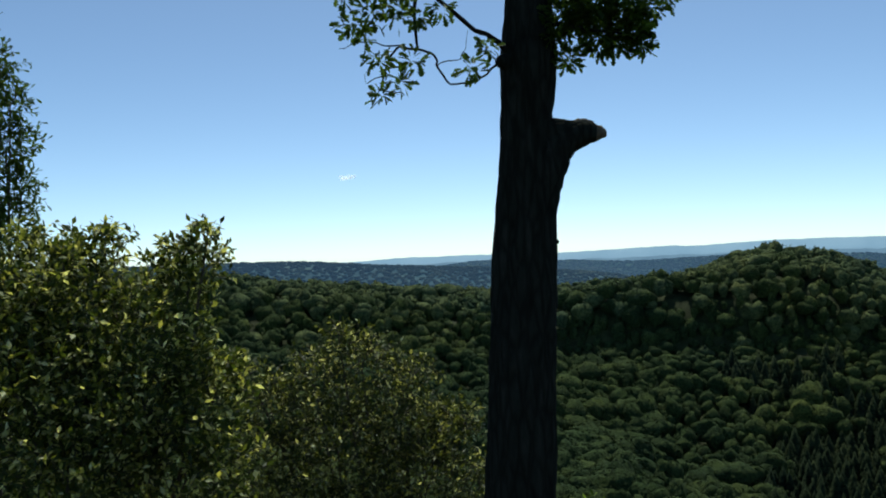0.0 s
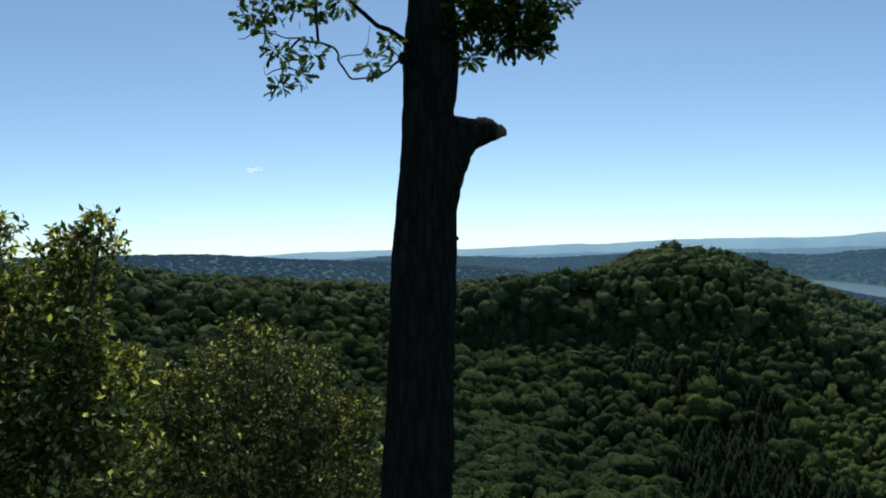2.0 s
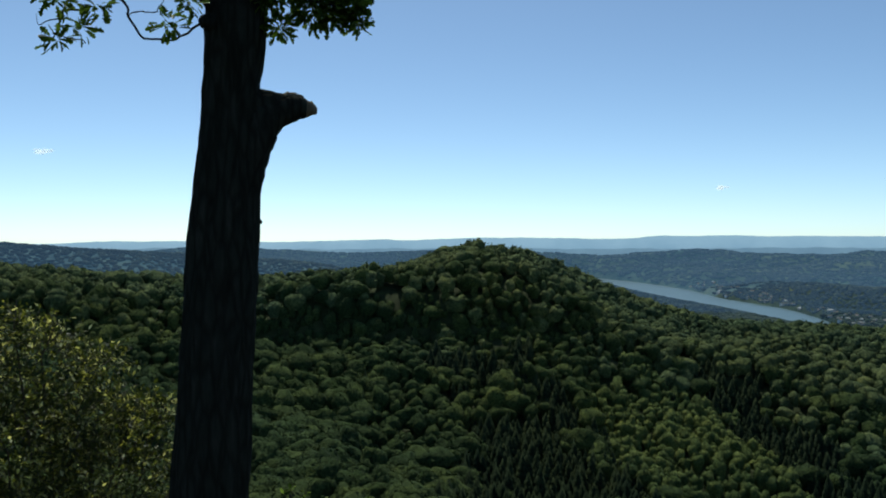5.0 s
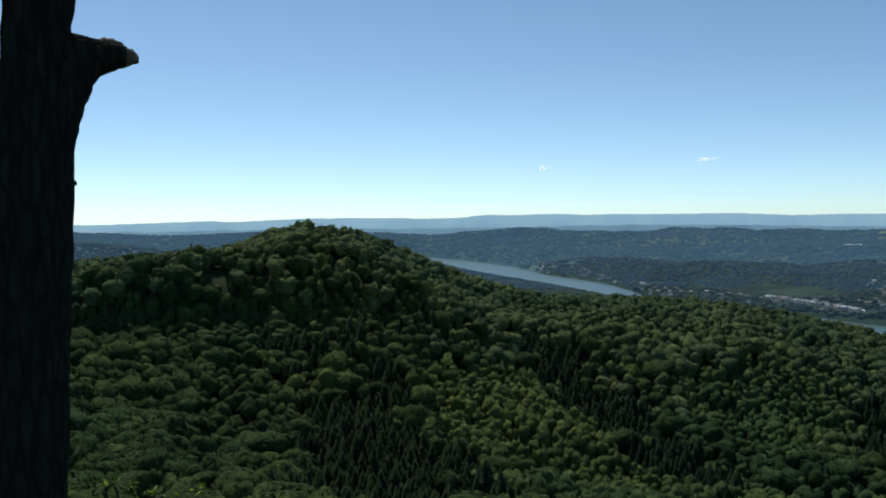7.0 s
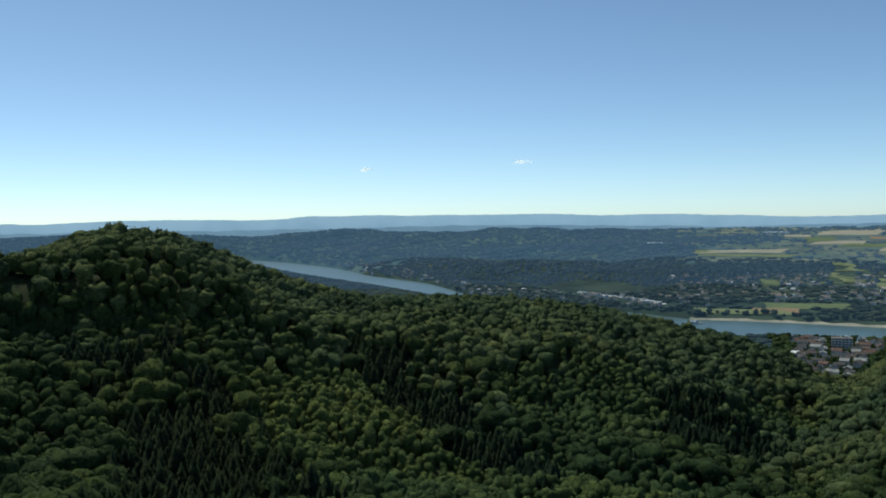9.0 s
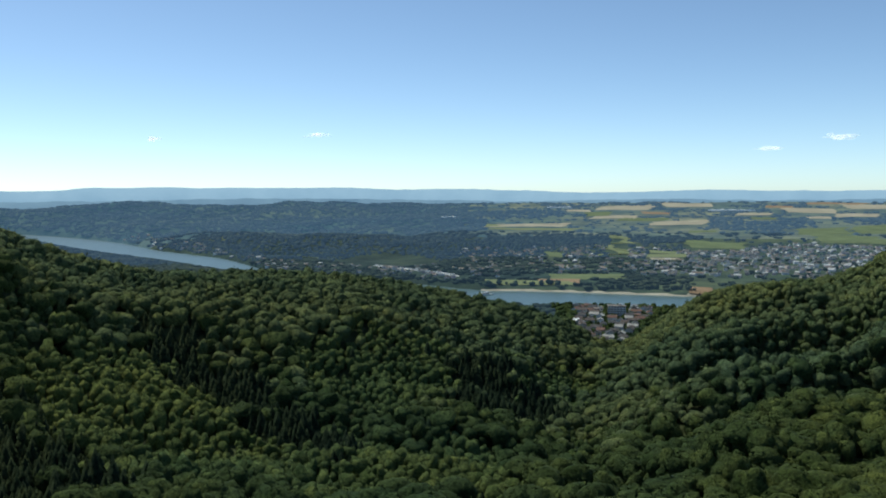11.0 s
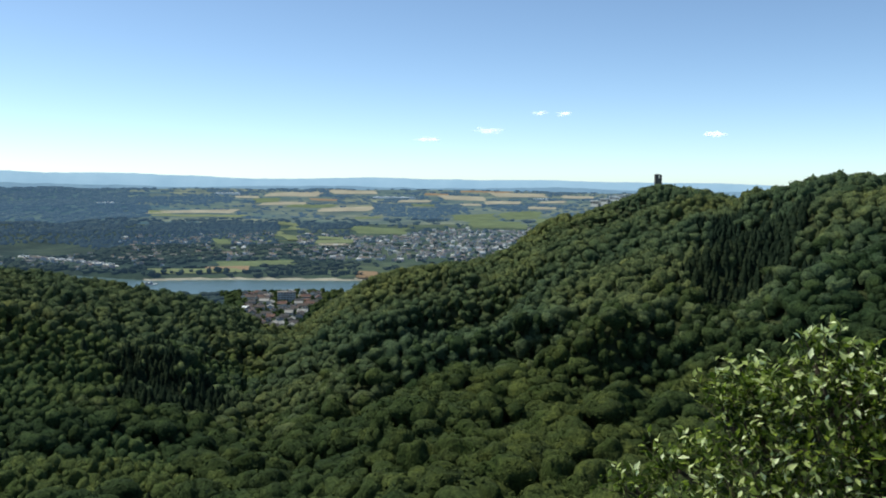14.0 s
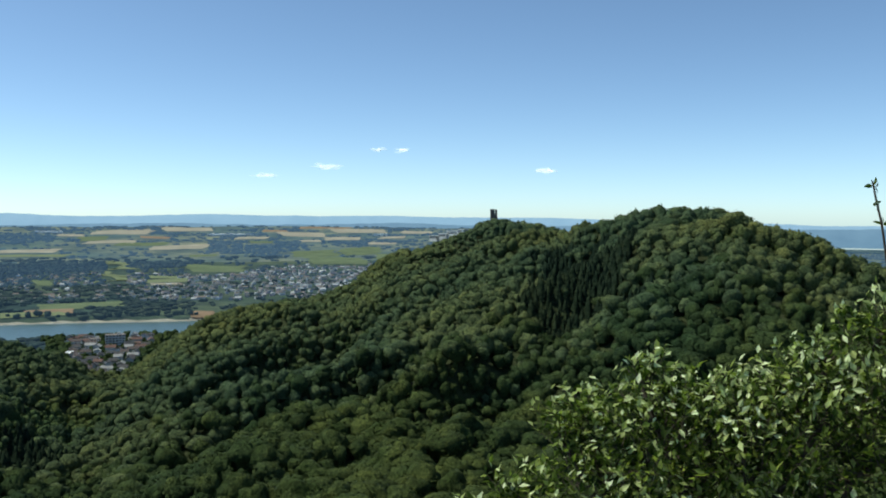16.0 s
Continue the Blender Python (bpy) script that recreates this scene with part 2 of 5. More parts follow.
def cloud_stuff():
    """Thin bright cloud, part of the sky's backdrop."""
    m, t, b = material("thin_cloud", 1.0)
    b.inputs["Base Color"].default_value = (0.9, 0.9, 0.9, 1)
    # sunlit brightness of the cloud, put in as emission
    b.inputs["Emission Color"].default_value = (0.93, 0.96, 1.0, 1)
    b.inputs["Emission Strength"].default_value = 0.55
    clear = t.nodes.new("ShaderNodeBsdfTransparent")
    veil = t.nodes.new("ShaderNodeMixShader")
    n = noise_at(t, 0.05, 4.0)
    part_clear = add(t, "ShaderNodeMapRange")
    for k, v in (("From Min", 0.35), ("From Max", 0.65), ("To Min", 0.04), ("To Max", 0.30)):
        part_clear.inputs[k].default_value = v
    t.links.new(n.outputs["Fac"], part_clear.inputs[0])
    t.links.new(part_clear.outputs[0], veil.inputs[0])
    t.links.new(clear.outputs[0], veil.inputs[1])
    t.links.new(b.outputs[0], veil.inputs[2])
    t.links.new(veil.outputs[0], t.nodes["Material Output"].inputs[0])
    return m


CLOUD = cloud_stuff()

# ---------------------------------------------------------------- the lie of the land


def mesh_from(name, verts, faces, mats, which=None, smooth=True):
    """A mesh from arrays of places and of triangles or quads (all alike)."""
    me = bpy.data.meshes.new(name)
    verts, faces = np.asarray(verts, np.float32), np.asarray(faces, np.int32)
    n, k = faces.shape
    me.vertices.add(len(verts))
    me.vertices.foreach_set("co", verts.ravel())
    me.loops.add(n * k)
    me.loops.foreach_set("vertex_index", faces.ravel())
    me.polygons.add(n)
    me.polygons.foreach_set("loop_start", np.arange(0, n * k, k, dtype=np.int32))
    me.polygons.foreach_set("use_smooth", np.full(n, smooth))
    for m in mats:
        me.materials.append(m)
    if which is not None:
        me.polygons.foreach_set("material_index", np.asarray(which, np.int32))
    me.update(calc_edges=True)
    me.validate()
    return me


def root(name, place, label, category, group=""):
    ob = new(name)
    ob.location = place
    return tagged(ob, label, category, group)


def part(name, me, parent, label=""):
    ob = new(name, me)
    ob.parent = parent
    return tagged(ob, label)


def tube(points, radii, sides=10, seed=0, gnarl=0.0):
    """Places and quads of a limb along points, with the end closed to a tip."""
    rng = np.random.RandomState(seed)
    pts = np.array(points, float)
    n = len(pts)
    way = np.gradient(pts, axis=0)
    way /= np.linalg.norm(way, axis=1)[:, None] + 1e-9
    side = np.cross(way, (0.31, 0.87, 0.39))
    side /= np.linalg.norm(side, axis=1)[:, None] + 1e-9
    up = np.cross(way, side)
    w = np.arange(sides) / sides * 2 * math.pi
    rad = np.array(radii)[:, None] * (1 + gnarl * rng.uniform(-1, 1, (n, sides)))
    v = pts[:, None] + rad[..., None] * (side[:, None] * np.cos(w)[None, :, None] + up[:, None] * np.sin(w)[None, :, None])
    i, j = np.meshgrid(np.arange(n - 1), np.arange(sides), indexing="ij")
    k = (j + 1) % sides
    f = np.stack([i * sides + j, i * sides + k, (i + 1) * sides + k, (i + 1) * sides + j], -1).reshape(-1, 4)
    return v.reshape(-1, 3), f


def joined(pieces):
    vs, fs, o = [], [], 0
    for v, f in pieces:
        vs.append(v)
        fs.append(f + o)
        o += len(v)
    return np.concatenate(vs), np.concatenate(fs)


def smooth01(s):
    s = np.clip(s, 0, 1)
    return s * s * (3 - 2 * s)


def rolling(x, y, scale, seed=0):
    """Smooth random relief of about +-1."""
    rng = np.random.RandomState(seed)
    out = 0 * x
    for octave in range(4):
        for _ in range(5):
            way, phase = rng.uniform(0, 2 * math.pi, 2)
            k = 2 * math.pi / scale * 2 ** octave * rng.uniform(0.7, 1.3)
            out = out + np.sin((x * math.cos(way) + y * math.sin(way)) * k + phase) / 2 ** octave
    return out / 3.2


def along(a, rows, col):
    """Value of a column of rows (bearing, ...) at the bearings a, eased a little."""
    at = [row[0] for row in rows]
    v = [row[col] for row in rows]
    return (np.interp(a - 0.6, at, v) + np.interp(a, at, v) * 2 + np.interp(a + 0.6, at, v)) / 4


# crest lines round the lookout: bearing, distance, tilt of the wooded skyline
CREST_SOUTH = [(-180, 600, -4.0), (-60, 560, -1.5), (-25, 560, -0.6), (-15, 560, -0.85), (-10.6, 570, -1.5), (-5, 590, -2.0), (1, 610, -2.4),
               (6, 620, -2.4), (11, 620, -2.15), (14.7, 620, -1.75), (16.5, 620, -1.05), (18.9, 620, -0.4), (22.3, 620, -0.47), (24.9, 630, -1.4),
               (27, 640, -2.4), (29.7, 655, -3.6), (31.7, 665, -4.36), (35, 680, -4.9)]
CREST_WEST = [(40.5, 700, -5.1), (44.2, 715, -5.15), (47.8, 735, -5.45), (51.4, 755, -6.1), (55, 770, -6.8), (58.5, 785, -7.4), (61, 800, -8.3),
              (63, 850, -9.5), (65, 870, -10.0), (66.6, 900, -8.3), (68.8, 930, -6.9), (70.8, 950, -6.1), (74, 970, -5.5), (76.7, 980, -5.2), (78.9, 985, -4.3)]
CREST_NORTH = [(80.3, 985, -3.0), (81.8, 990, -2.3), (84, 995, -1.55), (85.5, 1000, -0.9), (87.3, 1000, -0.32), (88.8, 1000, -0.1), (91, 980, -0.45),
               (92.8, 940, -0.8), (94.2, 860, -0.94), (95.3, 790, -0.5), (97, 760, 0.32), (99.1, 745, 0.66), (101.5, 735, 0.72), (103.5, 720, 0.36),
               (104.5, 715, -0.33), (106.5, 705, -1.0), (108.7, 695, -1.8), (111.7, 680, -2.75), (120, 640, -4.5), (180, 600, -4.0)]
CREST = CREST_SOUTH + CREST_WEST + CREST_NORTH
# valley floor between: bearing, distance, height over the river
VALLEY = [(-180, 350, 100), (-30, 320, 108), (0, 340, 92), (20, 360, 80), (35, 380, 62), (50, 430, 44), (58, 480, 30), (62.5, 640, 10), (66, 500, 30),
          (75, 420, 50), (85, 380, 62), (95, 340, 75), (105, 300, 88), (115, 280, 100), (180, 350, 100)]
# far bank of the river: bearing, distance
BANK = [(-180, 4700), (8, 3000), (18, 3400), (26.4, 4060), (29.6, 3640), (33.2, 3060), (35.0, 2640), (36.8, 2470), (39.0, 2270), (41.6, 1900), (43, 1780), (46, 1690), (49, 1630), (53.9, 1500), (55.7, 1460),
        (58.7, 1458), (62, 1446), (65.2, 1430), (68.6, 1420), (80, 1520), (95, 1750), (120, 2300), (180, 4700)]
# near bank: bearing, distance
SHORE = [(-180, 4600), (20, 4000), (26.4, 3960), (27.8, 3480), (29.6, 3000), (31.7, 2640), (33.2, 2460), (35.4, 2260), (37.5, 2050), (39.8, 1870), (41.4, 1780), (43, 1620), (49, 1380), (55, 1270), (60, 1250), (65, 1225), (69, 1240),
         (80, 1330), (95, 1560), (120, 2050), (180, 4600)]
# quay behind the far bank
QUAY = [(48.0, 1880), (49, 1845), (53.9, 1625), (55, 1570)]
# first range of wooded hills in the south: bearing, tilt of its top
RANGE = [(-180, -3.0), (-60, -0.6), (-30, 0.0), (-14, 0.05), (-10, 0.0), (-5, -0.42), (1.6, -0.78), (8, -1.25), (14, -2.0), (22, -4), (180, -4)]
# farthest skyline: bearing, tilt
SKYLINE = [(-180, -0.2), (-4, -0.13), (8, -0.07), (12, 0.0), (13.5, 0.1), (15, 0.03), (19, 0.1), (22, 0.2), (24, 0.13), (28, 0.2), (30, 0.24), (31, 0.36), (33, 0.27), (36, 0.36), (43.5, 0.33), (53, 0.19), (61, -0.04), (70, 0.0), (82, 0.02), (93, -0.14), (108, -0.47), (180, -0.4)]
TREE = [(61, 8.8), (66, 10.4), (80, 11.8)]      # what the crowns add to the crest: bearing, metres


# steep wooded steps in the slopes: bearing, distance, height
STEPS_DOWN = [
    ([(-14, 470, 0), (-8, 470, 8), (5, 478, 12), (12, 478, 14), (18, 478, 14), (24, 490, 12), (28, 505, 9), (33, 520, 0)], 150, 120),
    ([(65, 440, 0), (67.5, 462, 11), (70, 478, 15), (75, 492, 19), (80, 524, 23), (82, 534, 14), (84.5, 545, 0)], 70, 90),
    ([(80, 440, 0), (82.5, 448, 12), (85, 456, 16), (87, 464, 12), (92, 478, 7), (97, 480, 0)], 60, 70),
    ([(62, 345, 0), (67, 325, 12), (71.5, 300, 12), (76, 280, 10), (82, 270, 0)], 50, 60),
    ([(67, 600, 0), (69.3, 620, 10), (74.5, 684, 11), (79.5, 710, 9), (84, 730, 0)], 70, 80),
    ([(100, 590, 0), (103, 590, 8), (107, 580, 9), (114, 570, 8)], 70, 50)]


def stepped(a, r):
    """How far the steps lift or lower the slope: it sags towards the foot, jumps up, and eases off."""
    z = 0 * r
    for rows, before, after in STEPS_DOWN:
        foot, h = along(a, rows, 1), along(a, rows, 2)
        z = z + h * np.where(r < foot, -0.45 * np.clip((r - foot + before) / before, 0, 1) ** 2, np.where(r < foot + 14, -0.45 + (r - foot) / 14, 0.55 * (1 - smooth01((r - foot - 14) / after))))
    return z


def at_foot(a, r):
    """How near a place is to the foot of a step, where the trees stay low."""
    near = 0 * r
    for rows, _, _ in STEPS_DOWN:
        foot, h = along(a, rows, 1), along(a, rows, 2)
        near = np.maximum(near, np.clip(h / 12, 0, 1) * ((r > foot - 26) & (r < foot)))
    return near


def on_step(a, r):
    hit = np.zeros(np.shape(a), bool)
    for rows, _, _ in STEPS_DOWN:
        foot, h = along(a, rows, 1), along(a, rows, 2)
        hit |= (h > 4) & (r > foot - 6) & (r < foot + 16)
    return hit


def tan_d(d):
    return np.tan(np.radians(d))


def land(x, y):
    """Height of the bare ground over the river."""
    x, y = np.asarray(x, float), np.asarray(y, float)
    r, a = np.hypot(x, y) + 1e-6, np.degrees(np.arctan2(x, y))
    rv, zv = along(a, VALLEY, 1), along(a, VALLEY, 2)
    rc = along(a, CREST, 1)
    zc = EYE + rc * tan_d(along(a, CREST, 2)) - along(a, TREE, 1)
    # far country
    rb = along(a, BANK, 1)
    top = np.maximum(4300, rb + 200)
    eb = -np.degrees(np.arctan2(EYE - 3, rb))
    woody = smooth01((56 - a) / 8) * smooth01((a - 15) / 8)
    s = np.clip((r - rb) / (top - rb), 0, 1.0)
    e = eb + (-0.75 - eb) * s ** (0.62 + 0.10 * woody)
    far = np.maximum(3.0, np.where(r > rb, EYE + r * tan_d(e), 3.0))
    far = far + np.where(r > rb + 100, rolling(x, y, 900, 3) * (4 + 16 * woody) * smooth01((r - rb - 100) / 300), 0)
    rq = along(a, QUAY, 1)
    shelf = smooth01((a - 47) / 1.2) * smooth01((55.4 - a) / 1.0) * smooth01((rq + 140 - r) / 110) * (r > rb)
    far = far + (np.minimum(far, 8.2) - far) * shelf
    north = smooth01((a - 88) / 8)
    far = far * (1 - north) + np.minimum(far, 6) * north
    hump = EYE + 1900 * tan_d(along(a, RANGE, 1)) - 6
    south = smooth01((18 - a) / 8)
    far = far * (1 - south) + south * (35 + (hump - 35) * np.exp(-((r - 1900) / 420) ** 2) + (60 + 20 * rolling(x, y, 1500, 5)) * smooth01((r - 2300) / 1500))
    # slopes round the lookout
    knoll = np.where(r < 2.4, EYE - 1.62, EYE - 1.62 - (r - 2.4) * 0.82)
    foot = EYE - 1.62 - (60 - 2.4) * 0.82
    rough = rolling(x, y, 260, 1)
    inner = foot + (zv - foot) * (1 - (1 - np.clip((r - 60) / (rv - 60), 0, 1)) ** 2.2)
    rise = zv + (zc - zv) * smooth01((r - rv) / (rc - rv))
    z = np.where(r < 60, knoll, np.where(r < rv, inner, rise))
    z = z + np.where(r > 200, stepped(a, r), 0)
    z = z + rough * (9 + 6 * smooth01((a - 66) / 6)) * smooth01((r - 110) / 150) * smooth01((rc - r) / 120)
    # spurs that come down from the northern hills
    u = r - 13 * (a - 62) + 40 * rolling(x, y, 300, 7)
    z = z + 4 * np.sin(2 * math.pi * u / 135) * smooth01((a - 66) / 6) * smooth01((104 - a) / 6) * smooth01((r - 230) / 100) * smooth01((rc - 60 - r) / 100)
    behind = np.clip((r - rc) / (np.maximum(zc - 5, 25) * 2.6), 0, 1)
    back = far + (zc - far) * (1 - smooth01(behind))
    return np.where(r < rc, z, back)


def in_river(x, y):
    r, a = np.hypot(x, y), np.degrees(np.arctan2(x, y))
    return (r < along(a, BANK, 1)) & (r > along(a, SHORE, 1)) & (a > 26) & (a < 130)


LINES = np.arange(-34.0, 116.0, 0.5)
STEPS = np.geomspace(30, 4800, 900)


def horizon_table():
    """For each bearing and distance, the highest tilt of the ground up to there."""
    A, R = np.meshgrid(np.radians(LINES), STEPS, indexing="ij")
    tilt = (land(R * np.sin(A), R * np.cos(A)) + 3.0 - EYE) / R
    return np.maximum.accumulate(tilt, axis=1)


HIGHEST = horizon_table()


def in_sight(x, y, top):
    """Which of the tree tops show over the ground before them."""
    r, a = np.hypot(x, y), np.degrees(np.arctan2(x, y))
    i = np.clip(np.round((a - LINES[0]) / 0.5).astype(int), 0, len(LINES) - 1)
    j = np.clip(np.searchsorted(STEPS, r) - 3, 0, len(STEPS) - 1)
    lowest = np.interp(a, [10, 45, 60, 80, 115], [-0.31, -0.335, -0.39, -0.39, -0.345])
    return ((top - EYE) / r > HIGHEST[i, j]) & ((top - EYE) / r > lowest)


def ground_sheet():
    az = np.concatenate([np.arange(-180, -36, 4.0), np.arange(-36, 24, 0.6), np.arange(24, 44, 0.25), np.arange(44, 121, 0.6), np.arange(122, 179, 4.0), [180.0]])
    rr = np.concatenate([[0.0, 0.8, 1.6, 2.2, 2.6, 3.2], np.geomspace(4, 60, 18), np.arange(68, 1100, 10.0), np.geomspace(1110, 4900, 270)])
    A, R = np.meshgrid(np.radians(az), rr, indexing="ij")
    X, Y = R * np.sin(A), R * np.cos(A)
    Z = land(X, Y)
    wet = in_river(X, Y)
    Z = np.where(wet, -4.0, Z)
    Z = Z + np.where(R < 20, 0.06 * rolling(X, Y, 1.7, 8), 0)
    n, k = X.shape
    verts = np.stack([X, Y, Z], -1).reshape(-1, 3)
    i, j = np.meshgrid(np.arange(n - 1), np.arange(k - 1), indexing="ij")
    q = np.stack([i * k + j, i * k + j + 1, (i + 1) * k + j + 1, (i + 1) * k + j], -1).reshape(-1, 4)[:, ::-1]
    rq = R[:-1, :-1].ravel()
    aq = np.degrees(A[:-1, :-1]).ravel()
    aq = aq + np.where(rq > 1400, 3.0 * rolling(X[:-1, :-1].ravel(), Y[:-1, :-1].ravel(), 260, 19), 0)
    crest = along(aq, CREST, 1)
    # far zones take the floors that have haze painted in
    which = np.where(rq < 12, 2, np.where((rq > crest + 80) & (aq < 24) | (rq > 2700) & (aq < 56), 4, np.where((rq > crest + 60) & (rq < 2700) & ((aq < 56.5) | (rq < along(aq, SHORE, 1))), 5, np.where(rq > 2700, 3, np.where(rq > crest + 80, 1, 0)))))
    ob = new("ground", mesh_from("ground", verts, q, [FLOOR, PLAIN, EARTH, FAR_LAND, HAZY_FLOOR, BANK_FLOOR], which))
    return tagged(ob, "wooded hills falling to a wide river plain", "ground", kind="structure")


ground = ground_sheet()


def river_sheet():
    a = np.radians(np.arange(24, 128, 0.5))
    r = np.geomspace(1100, 4850, 110)
    A, R = np.meshgrid(a, r, indexing="ij")
    n, k = A.shape
    verts = np.stack([R * np.sin(A), R * np.cos(A), np.full_like(R, 0.4)], -1).reshape(-1, 3)
    i, j = np.meshgrid(np.arange(n - 1), np.arange(k - 1), indexing="ij")
    q = np.stack([i * k + j, i * k + j + 1, (i + 1) * k + j + 1, (i + 1) * k + j], -1).reshape(-1, 4)[:, ::-1]
    mid = verts[q].mean(1)
    keep = in_river(mid[:, 0] * 0.985, mid[:, 1] * 0.985) | in_river(mid[:, 0] * 1.015, mid[:, 1] * 1.015) | in_river(mid[:, 0], mid[:, 1])
    ob = new("water", mesh_from("water", verts, q[keep], [WATER]))
    return tagged(ob, "wide calm river in a bend, reflecting the sky", "river", kind="structure")


river = river_sheet()


def ridge_backdrop(name, r, depth, tilt, wobble, seed, mat, label):
    """A long far ridge: a hill's front and back with an uneven top."""
    a = np.arange(-60, 150, 0.12)
    x, y = r * np.sin(np.radians(a)), r * np.cos(np.radians(a))
    top = EYE + r * tan_d(tilt(a)) + wobble * (rolling(a * 40, 0 * a, 500, seed) + 0.35 * rolling(a * 40, 0 * a, 90, seed + 1))
    rows = []
    for s, h in ((-1.0, -0.15), (-0.45, 0.5), (0.0, 1.0), (1.0, -0.15)):
        q = (r + s * depth) / r
        rows.append(np.stack([x * q, y * q, 40 + (top - 40) * h], -1))
    n = len(a)
    verts = np.concatenate(rows)
    i = np.arange(n - 1)
    faces = np.concatenate([np.stack([k * n + i, k * n + i + 1, (k + 1) * n + i + 1, (k + 1) * n + i], -1) for k in range(3)])
    return tagged(new(name, mesh_from(name, verts, faces, [mat])), label, "hills", kind="structure")


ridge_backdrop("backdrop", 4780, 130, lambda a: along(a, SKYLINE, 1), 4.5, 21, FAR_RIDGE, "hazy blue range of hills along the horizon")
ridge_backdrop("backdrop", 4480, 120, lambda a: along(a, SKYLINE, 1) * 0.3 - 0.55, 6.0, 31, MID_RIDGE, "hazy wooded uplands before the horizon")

# ---------------------------------------------------------------- woods


def lump_shapes(subdiv, count, clumps, seed, squash=0.54, leaf=0.06, lumps=11, knob=0.46):
    """Crowns about 1 wide that stand on z = 0: a dome of rounded boughs with creases between, and small leaf clumps on it."""
    rng = np.random.RandomState(seed)
    bm = bmesh.new()
    bmesh.ops.create_icosphere(bm, subdivisions=subdiv, radius=1.0)
    low = [v for v in bm.verts if v.co.z < -0.6]
    bmesh.ops.delete(bm, geom=low, context="VERTS")
    bm.verts.ensure_lookup_table()
    bm.verts.index_update()
    base = np.array([v.co[:] for v in bm.verts])
    hem = np.array([v.is_boundary for v in bm.verts])
    faces = np.array([[v.index for v in f.verts] for f in bm.faces])
    bm.free()
    faces = np.concatenate([faces, np.arange(clumps)[:, None] * 3 + len(base) + (0, 1, 2)])
    shapes = []
    for _ in range(count):
        # boughs spread over the dome
        k = np.arange(lumps) + 0.5
        up, way = 1 - 1.35 * k / lumps, k * 2.39996 + rng.uniform(0, 6.3)
        flat = np.sqrt(1 - up ** 2)
        bough = np.stack([flat * np.cos(way), flat * np.sin(way), up], -1) + rng.normal(size=(lumps, 3)) * 0.3
        bough /= np.linalg.norm(bough, axis=1)[:, None]
        reach, broad = rng.uniform(0.45, 1.2, lumps), rng.uniform(0.42, 0.8, lumps)
        stretch = rng.uniform(0.78, 1.25, 3)

        def radius(d):
            angle = np.arccos(np.clip(d @ bough.T, -1, 1))
            return 0.58 + (knob * reach * np.sqrt(np.clip(1 - (angle / broad) ** 2, 0, 1))).max(1)

        core = base * (radius(base) + rng.uniform(-0.07, 0.05, len(base)))[:, None]
        core[hem] = core[hem] * (0.8, 0.8, 0) - (0, 0, 0.72)
        d = rng.normal(size=(clumps, 3))
        d[:, 2] = np.abs(d[:, 2]) * 1.1 - 0.2
        d /= np.linalg.norm(d, axis=1)[:, None] + 1e-9
        mid = d * (radius(d) * rng.uniform(0.97, 1.14, clumps))[:, None] if clumps else d
        face = d + rng.normal(size=(clumps, 3)) * 0.55
        face /= np.linalg.norm(face, axis=1)[:, None] + 1e-9
        u = np.cross(face, rng.normal(size=(clumps, 3)))
        u /= np.linalg.norm(u, axis=1)[:, None] + 1e-9
        w = np.cross(face, u)
        size = leaf * rng.uniform(0.6, 1.5, (clumps, 1))
        corner = np.stack([mid + u * size, mid - u * size * 0.6 + w * size * 0.85, mid - u * size * 0.6 - w * size * 0.85], 1).reshape(-1, 3)
        v = np.concatenate([core, corner]) * (0.5, 0.5, squash) * stretch
        v[:, 2] += 0.34
        shapes.append(v)
    return shapes, faces


def fir_shapes(count, seed, sides=6, tiers=5):
    rng = np.random.RandomState(seed)
    shapes = []
    for _ in range(count):
        v, f = [], []
        for k in range(tiers):
            z0, z1 = k / tiers * 0.92, min(1.0, k / tiers * 0.92 + 0.36)
            rad = 0.5 * (1 - k / tiers) ** 0.8 + 0.03
            o = len(v)
            for s in range(sides * 2):
                w = math.pi * s / sides + k
                q = rad * (1.0 if s % 2 else 0.6) * rng.uniform(0.8, 1.15)
                v.append((q * math.cos(w), q * math.sin(w), z0 + rng.uniform(-0.04, 0.04)))
            v.append((rng.uniform(-0.02, 0.02), rng.uniform(-0.02, 0.02), z1))
            f += [(o + s, o + (s + 1) % (2 * sides), o + 2 * sides) for s in range(2 * sides)]
        shapes.append(np.array(v))
    return shapes, np.array(f)


def planted(name, shapes, faces, xyz, wide, tall, mat, label, category, seed):
    """One object of many plants: shapes turned, sized and set at the places."""
    rng = np.random.RandomState(seed)
    n, k = len(xyz), len(shapes[0])
    pick, turn = rng.randint(0, len(shapes), n), rng.uniform(0, 2 * math.pi, n)
    v = np.array(shapes)[pick]
    c, s = np.cos(turn)[:, None], np.sin(turn)[:, None]
    out = np.empty_like(v)
    out[..., 0] = (v[..., 0] * c - v[..., 1] * s) * wide[:, None] + xyz[:, 0, None]
    out[..., 1] = (v[..., 0] * s + v[..., 1] * c) * wide[:, None] + xyz[:, 1, None]
    out[..., 2] = v[..., 2] * tall[:, None] + xyz[:, 2, None]
    tri = (faces[None] + (np.arange(n) * k)[:, None, None]).reshape(-1, 3)
    return tagged(new(name, mesh_from(name, out.reshape(-1, 3), tri, [mat])), label, category, kind="stuff")


